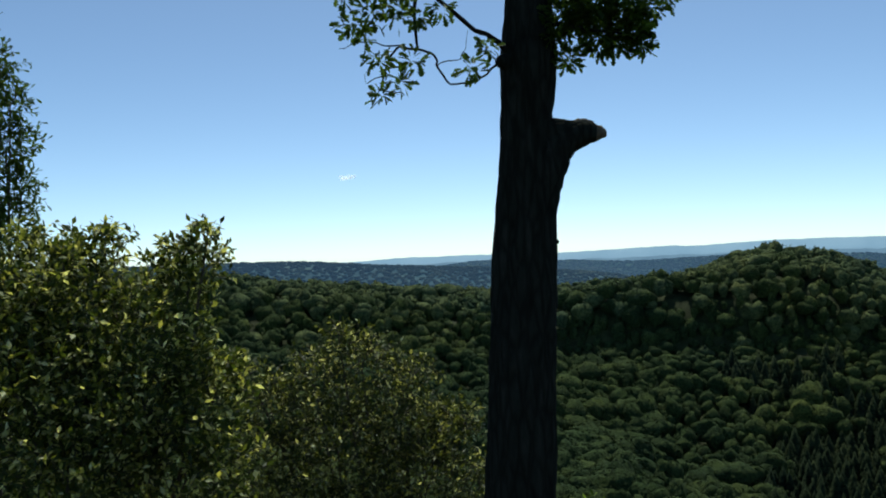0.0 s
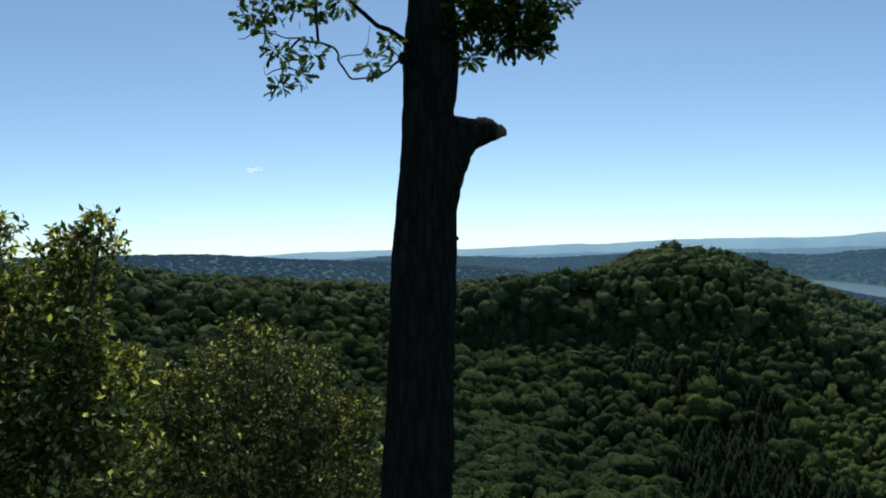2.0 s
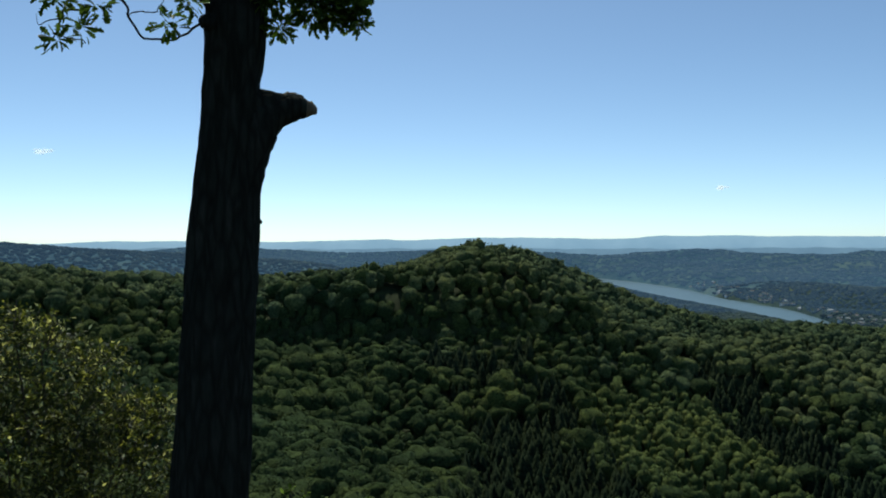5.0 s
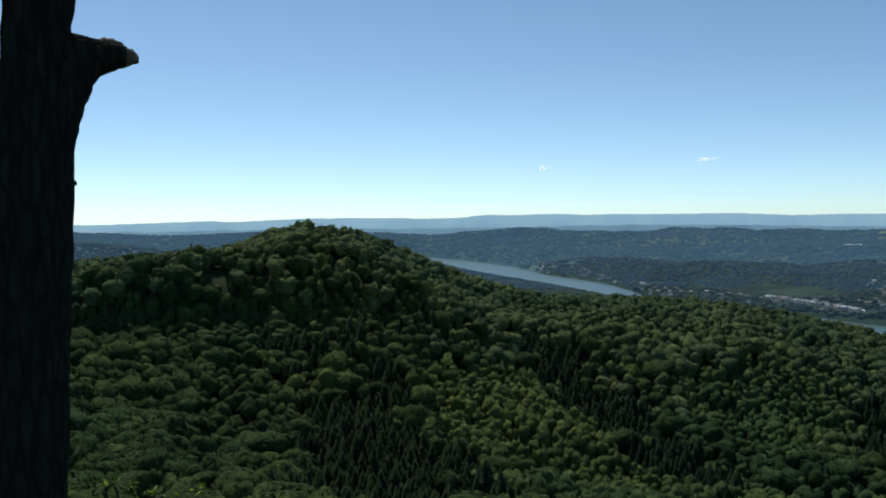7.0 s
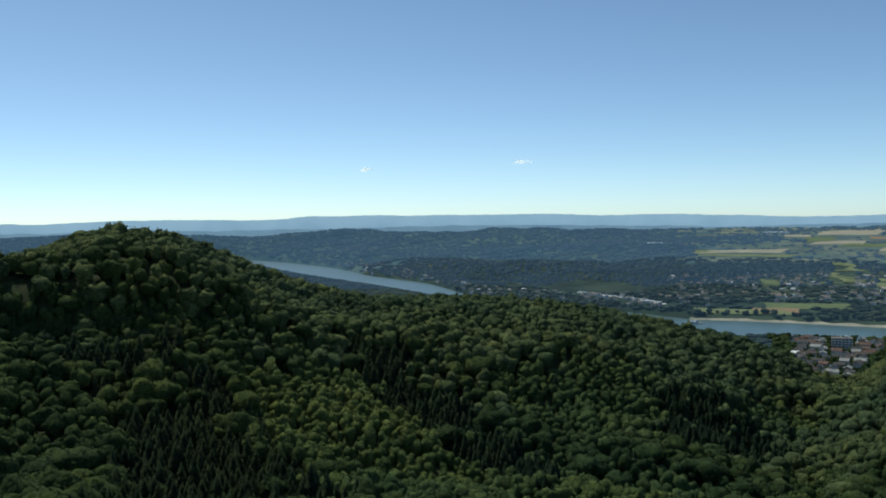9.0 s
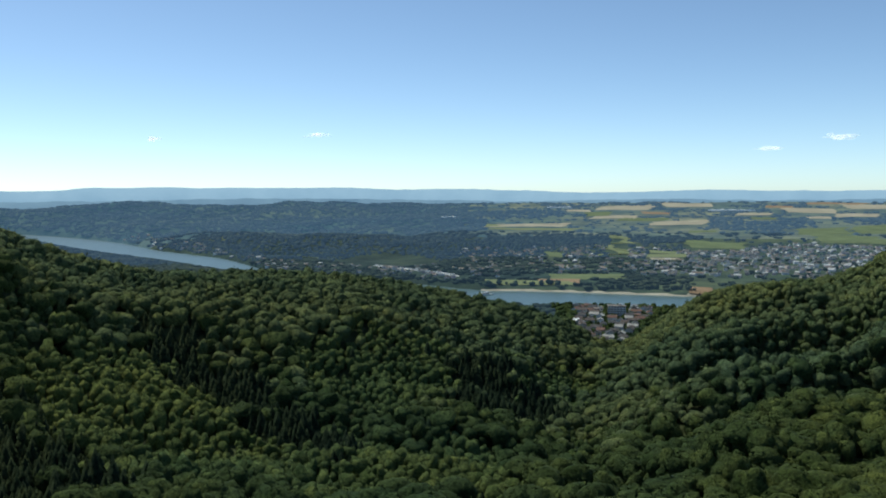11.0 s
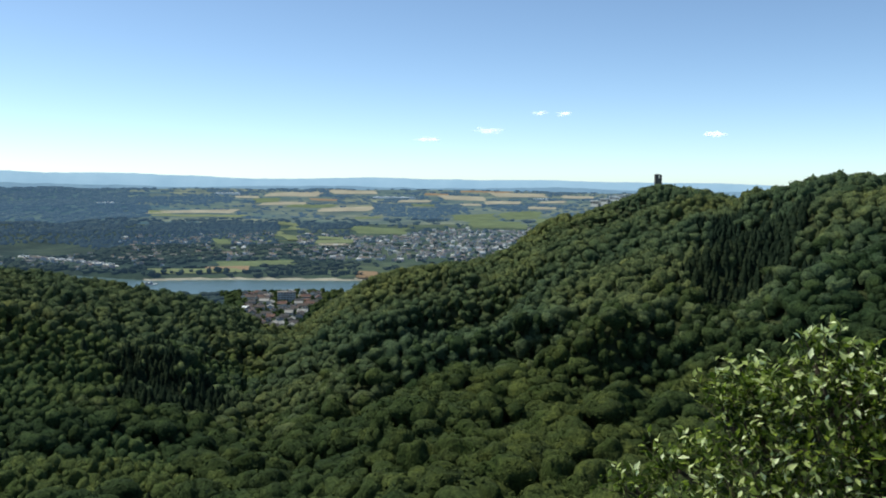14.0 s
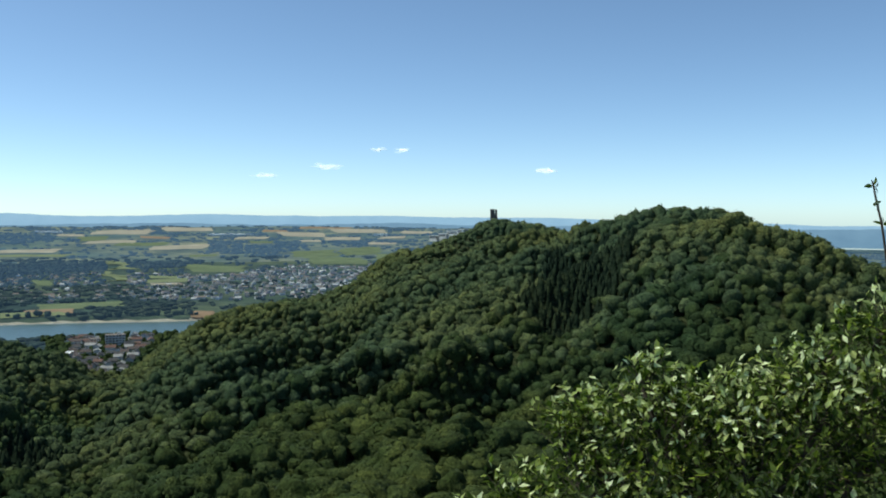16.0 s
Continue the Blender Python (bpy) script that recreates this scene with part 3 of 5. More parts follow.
def scatter(spacing, r0, r1, a0, a1, seed):
    rng = np.random.RandomState(seed)
    g = np.arange(-r1, r1, spacing)
    X, Y = np.meshgrid(g, g)
    X, Y = X + rng.uniform(-0.45, 0.45, X.shape) * spacing, Y + rng.uniform(-0.45, 0.45, X.shape) * spacing
    X, Y = X.ravel(), Y.ravel()
    r, a = np.hypot(X, Y), np.degrees(np.arctan2(X, Y))
    ok = (r > r0) & (r < r1) & (a > a0) & (a < a1)
    return X[ok], Y[ok], r[ok], a[ok]


# outlines of stands: bearing, distance
FIR_STANDS = [
    [(32.7, 524), (36.4, 529), (38.5, 494), (43.5, 455), (47.9, 392), (46.9, 359), (41.7, 410), (37.8, 452), (34.9, 497)],
    [(20.2, 393), (25.3, 446), (27.5, 400), (31.2, 341), (36.0, 300), (17.2, 218), (18.7, 324)],
    [(17.0, 444), (20.2, 459), (23.1, 458), (23.1, 429), (18.7, 413)],
    [(53.5, 555), (56.9, 603), (57.3, 546), (53.6, 498)],
    [(53.9, 491), (57.3, 555), (60.8, 594), (60.5, 535), (56.5, 477)],
    [(89.6, 540), (90.3, 640), (92.0, 725), (93.5, 730), (97.3, 600), (97.3, 525), (94.1, 520), (91.5, 515)]]
YOUNG_STANDS = [
    [(27.9, 478), (32.3, 517), (34.9, 496), (37.8, 450), (41.7, 408), (46.9, 350), (44.0, 290), (36.3, 301), (31.2, 350), (27.5, 400)],
    [(42.8, 520), (46.9, 551), (50.8, 574), (52.9, 585), (53.6, 515), (50.1, 453), (45.5, 480)],
    [(57.2, 593), (58.7, 635), (63.1, 700), (63.6, 635), (60.1, 591), (57.6, 557)],
    [(44.1, 442), (48.8, 429), (57.2, 432), (59.6, 281), (53.6, 258), (43.9, 286)]]
TOWN = [(60.2, 1240), (60.6, 1100), (62.2, 960), (63.8, 905), (65.2, 930), (66.6, 1080), (68.0, 1240)]
HOMES = [(61.7, 1215), (61.7, 1150), (61.9, 1010), (63.0, 905), (64.4, 900), (65.6, 1050), (66.6, 1150), (66.6, 1215)]
CLEARING = [(76.1, 760), (77.8, 752), (78.0, 800), (76.3, 812)]


def inside(a, r, outline):
    """Which of the places lie within an outline of bearings and distances."""
    hit = np.zeros(np.shape(a), bool)
    for (a0, r0), (a1, r1) in zip(outline, outline[1:] + outline[:1]):
        if r0 != r1:
            hit ^= ((r0 > r) != (r1 > r)) & (a < (a1 - a0) * (r - r0) / (r1 - r0) + a0)
    return hit


def within(a, r, outlines, ragged=0.0):
    x, y = r * np.sin(np.radians(a)), r * np.cos(np.radians(a))
    a, r = a + ragged * 0.9 * rolling(x, y, 45, 51), r + ragged * 16 * rolling(x, y, 45, 52)
    return np.any([inside(a, r, o) for o in outlines], axis=0)


LOW_SPOTS = [(82.6, 900), (86.9, 905), (86.9, 1030), (82.6, 1030)]


def woods():
    fine = lump_shapes(3, 12, 110, 1, leaf=0.07)
    middling = lump_shapes(2, 14, 70, 2, leaf=0.095, lumps=9)
    coarse = lump_shapes(2, 14, 30, 3, leaf=0.12, lumps=8)
    rng = np.random.RandomState(5)
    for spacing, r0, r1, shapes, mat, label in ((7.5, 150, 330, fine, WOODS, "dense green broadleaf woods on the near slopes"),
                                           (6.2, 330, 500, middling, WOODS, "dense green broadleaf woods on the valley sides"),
                                           (6.9, 500, 1120, coarse, HAZED_HILL_WOODS, "dense green broadleaf woods along the hilltops")):
        x, y, r, a = scatter(spacing, max(150, r0 - 60), r1 + 60, -33, 115, int(r0))
        blend = r + np.random.RandomState(4).uniform(-55, 55, len(r)) * (r > 250)
        x, y, r, a = [q[(blend > r0) & (blend < r1)] for q in (x, y, r, a)]
        z = land(x, y)
        keep = (r < along(a, CREST, 1) + 45) & (z > 2.5) & ~within(a, r, [TOWN, CLEARING]) & in_sight(x, y, z + 13)
        keep &= ~within(a, r, YOUNG_STANDS, 1.0) & (~within(a, r, FIR_STANDS, 1.0) | (rng.uniform(size=len(x)) < 0.07))
        x, y, r, a, z = x[keep], y[keep], r[keep], a[keep], z[keep]
        big = rng.uniform(size=len(x)) < 0.3
        size = np.where(big, rng.uniform(1.05, 1.5, len(x)), rng.uniform(0.55, 1.0, len(x))) * (1 + 0.18 * rolling(x, y, 110, 9))
        foot = at_foot(a, r)
        size = size * (1 - 0.3 * foot)
        low = np.where(within(a, r, [LOW_SPOTS]), 0.3, 1.0) * (1 - 0.35 * foot)
        p = np.stack([x, y, z + (2.2 + rng.uniform(-1.5, 1.6, len(x)) * np.interp(r, [500, 700], [1.0, 0.6])) * low], -1)
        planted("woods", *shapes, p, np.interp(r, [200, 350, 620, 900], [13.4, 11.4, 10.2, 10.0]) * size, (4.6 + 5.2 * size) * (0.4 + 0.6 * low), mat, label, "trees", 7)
    # undergrowth that clothes the steps
    x, y, r, a = scatter(4.0, 240, 740, -20, 113, 77)
    x, y, r, a = [q[on_step(a, r)] for q in (x, y, r, a)]
    z = land(x, y)
    size = rng.uniform(0.6, 1.2, len(x))
    planted("undergrowth", *coarse, np.stack([x, y, z - 0.5], -1), 6.0 * size, 7.0 * size, WOODS, "dark undergrowth on the steep forest edges", "trees", 17)
    young = lump_shapes(2, 10, 50, 5, leaf=0.075, lumps=8)
    for name, spacing, stands, shapes, wide, tall, up, mat, label in (
            ("young_wood", 4.8, YOUNG_STANDS, young, 6.6, 7.6, 0.6, YOUNG, "lighter green young broadleaf plantation"),
            ("fir_wood", 4.1, FIR_STANDS, fir_shapes(6, 4, 7, 6), 7.0, 12.0, -2.5, FIRS, "dark stand of tall firs among broadleaf woods")):
        x, y, r, a = scatter(spacing, 150, 800, 10, 100, 33)
        z = land(x, y)
        keep = (within(a, r, stands, 1.0) | (name == "fir_wood") & (rng.uniform(size=len(x)) < 0.006)) & in_sight(x, y, z + 13) & (r < along(a, CREST, 1) - 40)
        if name == "young_wood":
            keep &= ~within(a, r, FIR_STANDS, 1.0)
        x, y, z = x[keep], y[keep], z[keep]
        size = rng.uniform(0.6, 1.3, len(x)) * (1 + 0.2 * rolling(x, y, 60, 2))
        planted(name, *shapes, np.stack([x, y, z + up], -1), wide * size, tall * size, mat, label, "trees", 7)


woods()


def slope_trees():
    """The trees that stand out on the slope below the lookout, each a thing of its own."""
    shapes, faces = lump_shapes(3, 6, 200, 21, leaf=0.055, lumps=16)
    kinds = []
    for k, v in enumerate(shapes):
        ob = root("broadleaf_tree", (0, 0, 0), "full green broadleaf tree on the wooded slope", "tree", "trees on the slope below the lookout")
        bole = np.array([(0, 0, -1.0), (0.05, 0.02, 1.5), (-0.04, 0.06, 4.0), (0, 0, 7.0)])
        part("trunk", mesh_from("trunk", *tube(bole, (0.34, 0.26, 0.2, 0.08), 8, k, 0.05), [BARK]), ob)
        for b in range(4):
            w = b * 1.6 + k
            part("limb", mesh_from("limb", *tube(np.array([(0, 0, 2.6 + b * 0.6), (math.cos(w), math.sin(w), 4.2 + b * 0.5), (math.cos(w) * 2.3, math.sin(w) * 2.3, 5.8 + b * 0.4)]), (0.11, 0.08, 0.03), 6, b), [BARK]), ob)
        part("crown", mesh_from("crown", v * (11.0, 11.0, 11.0) + (0, 0, 2.6), faces, [WOODS]), ob, "dense rounded leafy crown")
        kinds.append(ob)
    x, y, r, a = scatter(8.8, 215, 300, -8, 100, 61)
    z = land(x, y)
    rng = random.Random(8)
    keep = [k for k in range(len(x)) if not within(a[k:k + 1], r[k:k + 1], FIR_STANDS + YOUNG_STANDS)[0]]
    rng.shuffle(keep)
    for n, k in enumerate(keep[:230]):
        m = pose(x[k], y[k], z[k], 0, 0, rng.uniform(0, 360)) @ Matrix.Diagonal((*(rng.uniform(0.75, 1.2),) * 2, rng.uniform(0.8, 1.15), 1))
        if n < len(kinds):
            kinds[n].matrix_basis = m
        else:
            copy = copy_thing(kinds[n % len(kinds)], m)
            copy.matrix_basis = m


slope_trees()

# the far side of the valley, blocks of land: bearing, distance, half its width in bearing, half its depth
GROVES = [(60.4, 2560, 4.6, 260), (66.5, 2610, 2.2, 110), (56.5, 2200, 3.5, 260), (52, 3300, 4.0, 300), (72.7, 3330, 3.3, 310), (67.1, 4150, 1.9, 260), (64.9, 1560, 2.1, 75), (62.4, 3650, 1.2, 90), (80, 3250, 1.3, 80),
          (75, 4120, 3.5, 60), (58.0, 3720, 3.4, 190), (67.0, 1560, 2.2, 70), (57.5, 1760, 2.2, 150), (84, 3900, 4, 60)]
FIELDS = {
    "mown meadow": (BRIGHT_MEADOW, [(58.8, 1502, 2.8, 24), (64.5, 2440, 0.6, 300), (67.4, 2140, 1.25, 60), (67.2, 2260, 0.9, 40), (59.0, 3060, 2.9, 70), (56.6, 3240, 0.7, 70)]),
    "green meadow": (MEADOW, [(62.6, 1590, 2.2, 46), (70.4, 2500, 1.75, 100), (78.0, 2720, 1.9, 130), (76.6, 3000, 1.5, 130), (79.6, 3120, 1.2, 150), (81.4, 2900, 1.0, 120), (60.3, 2130, 0.55, 60), (44.5, 2150, 0.5, 40),
                              (47.5, 1985, 1.1, 22), (66.0, 3480, 1.5, 60), (69.6, 2990, 0.9, 50), (63.2, 3700, 0.8, 90), (73.2, 3560, 0.8, 50)]),
    "stubble field": (STUBBLE, [(58.6, 3260, 2.6, 60), (67.4, 2040, 0.9, 26), (75.8, 3940, 1.45, 80), (79.4, 4110, 1.8, 90), (78.3, 3740, 1.1, 90), (64.9, 4040, 1.6, 130), (68.2, 3350, 1.8, 70), (64.2, 3560, 1.5, 60), (81.6, 3760, 0.9, 60), (72.6, 3760, 1.0, 50),
                                (68.6, 4200, 1.5, 80), (76.4, 3640, 0.7, 60), (61.9, 3860, 0.8, 60), (80.8, 3440, 0.9, 60), (83.2, 4050, 1.0, 70)]),
    "ploughed field": (PLOUGHED, [(60.7, 1522, 1.35, 26), (69.7, 1446, 0.75, 26), (77.2, 4230, 1.6, 40), (66.8, 3760, 0.9, 40), (74.0, 4080, 0.8, 40)]),
}


def in_block(a, r, b, grow=1.0):
    return (np.abs(a - b[0]) < b[2] * grow) & (np.abs(r - b[1]) < b[3] * grow)


def in_fields(a, r):
    hit = np.zeros(np.shape(a), bool)
    for _, blocks in FIELDS.values():
        for b in blocks:
            hit |= in_block(a, r, b) | (np.abs(a - b[0]) < b[2]) & (r < b[1]) & (r > b[1] - b[3] - (r > 2000) * 90)
    return hit


def built_up(a, r):
    """Share of the land that is built on."""
    bank = along(a, BANK, 1)
    village = (r > bank + 12) & (r < bank + np.interp(a, [30, 34, 40, 46, 50, 57], [60, 260, 160, 280, 420, 300])) & (a > 32) & (a < 57)
    town = inside(a, r, [(64, 2300), (66, 1900), (66, 1640), (80, 1600), (82, 2600), (76, 2600), (70, 2300)])
    spread = (a > 54) & (a < 70) & (r > 1660) & (r < 2350)
    return np.where(town, 0.5, np.where(village, 0.24, np.where(spread, 0.24, 0.0)))


def far_woods():
    x, y, r, a = scatter(14.2, 1130, 4380, -33, 115, 17)
    z = land(x, y)
    rng = np.random.RandomState(6)
    patchy = rolling(x, y, 600, 13)
    bank = along(a, BANK, 1)
    west = (a > 22) & (r > bank + 14)
    woody = smooth01((57 - a) / 5)
    grove = np.any([((a - g[0]) / g[2]) ** 2 + ((r - g[1]) / g[3]) ** 2 < 1 for g in GROVES], axis=0)
    hedge = np.abs(rolling(x, y, 420, 23)) < 0.09
    suburb = (a > 54) & (a < 70) & (r > 1640) & (r < 2450)
    open_land = (rng.uniform(size=len(x)) < np.where(suburb, 0.45, 0.08)) | grove | hedge & (rng.uniform(size=len(x)) < 0.7) | (patchy > 0.75)
    keep = np.where(west, (woody > rng.uniform(size=len(x))) | open_land, (a < 62) | (patchy > -0.3)) & ~in_fields(a, r)
    keep &= (rng.uniform(size=len(x)) > built_up(a, r) * 0.75) & (z > 1.5) & ~in_river(x, y) & ~in_river(x * 0.994, y * 0.994) & ~in_river(x * 1.004, y * 1.004)
    keep &= (r < 2700) | (rng.uniform(size=len(x)) < 0.4)
    quay = along(a, QUAY, 1)
    keep &= ~((a > 48.2) & (a < 54.6) & (r > quay - 75) & (r < quay + 30))
    shore = along(a, SHORE, 1)
    keep &= ~((a > 24) & (a < 43) & (r > shore * 0.972) & (r < shore))
    keep &= in_sight(x, y, z + 12)
    keep &= ~inside(a, r, TOWN) & (r > along(a, CREST, 1) + 150)
    x, y, z, r, a, west = x[keep], y[keep], z[keep], r[keep], a[keep], west[keep]
    near, shapes = lump_shapes(2, 8, 8, 4, leaf=0.09, lumps=7), lump_shapes(1, 8, 5, 4, leaf=0.12, lumps=4, knob=0.2)
    size = rng.uniform(0.7, 1.3, len(x)) * np.where(west & (r < 2400), 0.8, 1.0)
    p = np.stack([x, y, z - 0.4], -1)
    tall = np.where(west, 8.5, 7)
    # farther belts take materials with more painted haze
    for sel, mat, label in (((r < 2050) & (a > 24), FAR_WOODS, "dark woods and gardens across the river"), ((r >= 2050) & (r < 2900) & (a > 24) | (r < 2500) & (a <= 24), MID_WOODS, "dark blue-green woods on the uplands"), ((r >= 2900) | (a <= 24) & (r >= 2500), HAZE_BLUE_WOODS, "hazy blue woods on the distant uplands")):
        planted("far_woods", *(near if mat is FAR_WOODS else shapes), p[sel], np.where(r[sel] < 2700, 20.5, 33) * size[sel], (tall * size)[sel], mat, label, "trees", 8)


far_woods()


def bank_trees():
    """Willows in a loose row along the far bank."""
    rng = np.random.RandomState(15)
    a = np.concatenate([np.arange(61.6, 69.4, 0.28), np.arange(56.2, 61.4, 0.55), np.arange(43.5, 56, 0.5)])
    a = a + rng.uniform(-0.12, 0.12, len(a))
    r = along(a, BANK, 1) + rng.uniform(14, 34, len(a))
    x, y = r * np.sin(np.radians(a)), r * np.cos(np.radians(a))
    size = rng.uniform(0.55, 1.25, len(a))
    planted("bank_trees", *lump_shapes(2, 8, 30, 44, leaf=0.09, lumps=8), np.stack([x, y, land(x, y) + 1.0], -1), 11 * size, 9 * size, FAR_WOODS, "row of dark willows along the river bank", "trees", 18)


bank_trees()


def field(block, mat, label):
    """One field, draped over the land."""
    a0, r0, da, dr = block
    rng = random.Random(int(a0 * 100 + r0))
    skew, n = rng.uniform(-0.9, 0.9), 15
    rows = []
    for i in range(n):
        for j in range(n):
            u, v = i / (n - 1) * 2 - 1, j / (n - 1) * 2 - 1
            a, r = radians(a0 + da * (u + 0.15 * skew * v)), r0 + dr * v * (1 + 0.12 * u * skew) + dr * skew * 0.3 * u
            rows.append((r * math.sin(a), r * math.cos(a)))
    p = np.array(rows)
    p = p + dr * 0.16 * np.stack([rolling(p[:, 0], p[:, 1], 260, 83), rolling(p[:, 0], p[:, 1], 260, 84)], -1)
    z = land(p[:, 0], p[:, 1]) + 1.2
    i, j = np.meshgrid(np.arange(n - 1), np.arange(n - 1), indexing="ij")
    q = np.stack([i * n + j, i * n + j + 1, (i + 1) * n + j + 1, (i + 1) * n + j], -1).reshape(-1, 4)[:, ::-1]
    tagged(new("field", mesh_from("field", np.column_stack([p, z]), q, [mat])), label, "field", kind="structure")


for kind, (mat, blocks) in FIELDS.items():
    for b in blocks:
        field(b, mat, kind + " among trees on the river plain")
field((77.0, 782, 0.8, 24), MEADOW, "small grassy clearing in the hillside woods")


def bank_strip(name, a0, a1, r_of, wide, up, mat, label, rise=0.0):
    a = np.arange(a0, a1, 0.15)
    v = []
    for off in (0.0, wide):
        r = r_of(a) + off
        v.append(np.stack([r * np.sin(np.radians(a)), r * np.cos(np.radians(a)), np.full_like(a, up + rise * off / wide)], -1))
    n = len(a)
    i = np.arange(n - 1)
    return tagged(new(name, mesh_from(name, np.concatenate(v), np.stack([i, i + 1, n + i + 1, n + i], -1), [mat])), label, "river bank", kind="structure")


bank_strip("beach", 55.6, 71.0, lambda a: along(a, BANK, 1) - 7, 15, 0.45, SAND, "pale gravel beach along the river bank", 3.9)
bank_strip("quay", 48.6, 54.2, lambda a: along(a, QUAY, 1), 20, 9.0, CONCRETE, "pale concrete riverside quay")

# ---------------------------------------------------------------- houses, ruin, boat


def box_mesh(name, size, mat, bevel=0.0, at=(0, 0, 0)):
    """A block standing on z = 0, or on at, with softened edges."""
    bm = bmesh.new()
    bmesh.ops.create_cube(bm, size=1.0)
    for v in bm.verts:
        v.co = Vector((v.co.x * size[0] + at[0], v.co.y * size[1] + at[1], (v.co.z + 0.5) * size[2] + at[2]))
    if bevel:
        bmesh.ops.bevel(bm, geom=bm.edges[:], offset=bevel, segments=1, affect="EDGES")
    me = bpy.data.meshes.new(name)
    bm.to_mesh(me)
    bm.free()
    me.materials.append(mat)
    return me


def gable_mesh(name, w, d, h, rise, over, mat):
    """A pitched roof of two thick slopes over walls w wide, d deep and h high."""
    bm = bmesh.new()
    prof = [(-w / 2 - over, h - 0.25), (0, h + rise), (w / 2 + over, h - 0.25), (w / 2 + over, h - 0.55), (0, h + rise - 0.35), (-w / 2 - over, h - 0.55)]
    ends = [[bm.verts.new((x, y, z)) for x, z in prof] for y in (-d / 2 - over, d / 2 + over)]
    for k in range(6):
        bm.faces.new([ends[0][k], ends[0][(k + 1) % 6], ends[1][(k + 1) % 6], ends[1][k]])
    for e in (ends[0][::-1], ends[1]):
        bm.faces.new([e[0], e[1], e[4], e[5]])
        bm.faces.new([e[1], e[2], e[3], e[4]])
    bmesh.ops.recalc_face_normals(bm, faces=bm.faces[:])
    me = bpy.data.meshes.new(name)
    bm.to_mesh(me)
    bm.free()
    me.materials.append(mat)
    return me


def gable_walls(name, w, d, h, rise, mat):
    bm = bmesh.new()
    prof = [(-w / 2, -1.5), (-w / 2, h), (0, h + rise * 0.93), (w / 2, h), (w / 2, -1.5)]
    ends = [[bm.verts.new((x, y, z)) for x, z in prof] for y in (-d / 2, d / 2)]
    for k in range(5):
        bm.faces.new([ends[0][k], ends[0][(k + 1) % 5], ends[1][(k + 1) % 5], ends[1][k]])
    bm.faces.new(ends[0][::-1])
    bm.faces.new(ends[1])
    bmesh.ops.recalc_face_normals(bm, faces=bm.faces[:])
    me = bpy.data.meshes.new(name)
    bm.to_mesh(me)
    bm.free()
    me.materials.append(mat)
    return me


def house(w, d, h, rise, rows):
    ob = root("house", (0, 0, 0), "small plastered house with a pitched tile roof", "house", "houses of the riverside town")
    part("wall", gable_walls("wall", w, d, h, rise, PLASTER), ob)
    roof = part("roof", gable_mesh("roof", w, d, h, rise, 0.5, ROOFS), ob, "pitched tile roof")
    part("chimney", box_mesh("chimney", (0.7, 0.7, 1.8), ROOFS, at=(w * 0.2, d * 0.15, h + rise * 0.45)), roof)
    pane = box_mesh("window", (1.3, 0.12, 1.4), GLASS_WIN)
    side = box_mesh("window", (0.12, 1.3, 1.4), GLASS_WIN)
    for k in range(rows):
        z = 0.9 + 2.8 * k
        for x in (-w * 0.27, w * 0.27):
            for s in (-1, 1):
                win = part("window", pane, ob)
                win.location = (x, s * (d / 2 + 0.02), z)
        for y in (-d * 0.28, d * 0.28):
            for s in (-1, 1):
                win = part("window", side, ob)
                win.location = (s * (w / 2 + 0.02), y, z)
    return ob


def polar(a, r, up=0.0):
    x, y = r * math.sin(radians(a)), r * math.cos(radians(a))
    return Vector((x, y, float(land(x, y)) + up))


def town():
    rng = random.Random(41)
    kinds = [house(7.5, 9, 6.6, 2.2, 2), house(7.5, 9, 5.6, 2.0, 2), house(8.5, 11, 7.6, 2.6, 2), house(7.5, 12, 6.8, 2.2, 2)]
    used, placed = [], 0
    first = {}
    tries = 0
    while placed < 64 and tries < 4000:
        tries += 1
        a, r = rng.uniform(60.4, 67.6), rng.uniform(915, 1215)
        if not inside(np.array([a]), np.array([r]), HOMES)[0]:
            continue
        p = polar(a, r)
        if any((p - q).length < 13.5 for q in used) or (abs(a - 64.2) < 1.2 and r > 1120):
            continue
        used.append(p)
        k = rng.randrange(4)
        turn = rng.choice((20, 110)) + rng.uniform(-12, 12)
        m = pose(p.x, p.y, p.z, 0, 0, turn)
        if k not in first:
            first[k] = True
            kinds[k].matrix_basis = m
        else:
            copy_thing(kinds[k], m)
        placed += 1
    # garden and street trees
    x, y, r, a = scatter(7.4, 900, 1235, 60, 68.2, 71)
    keep = inside(a, r, TOWN)
    p = np.stack([x, y, land(x, y)], -1)
    free = np.array([min((Vector(q) - u).length for u in used) > 5.5 for q in p]) & keep
    size = np.random.RandomState(3).uniform(0.6, 1.2, free.sum())
    size = size * np.where(inside(a, r, HOMES)[free], 1.25, 1.6)
    planted("garden_trees", *lump_shapes(2, 6, 20, 12, leaf=0.1), p[free] + (0, 0, 1.0), 4.8 * size, 4.6 * size, WOODS, "green garden trees between the houses of the town", "trees", 9)


town()


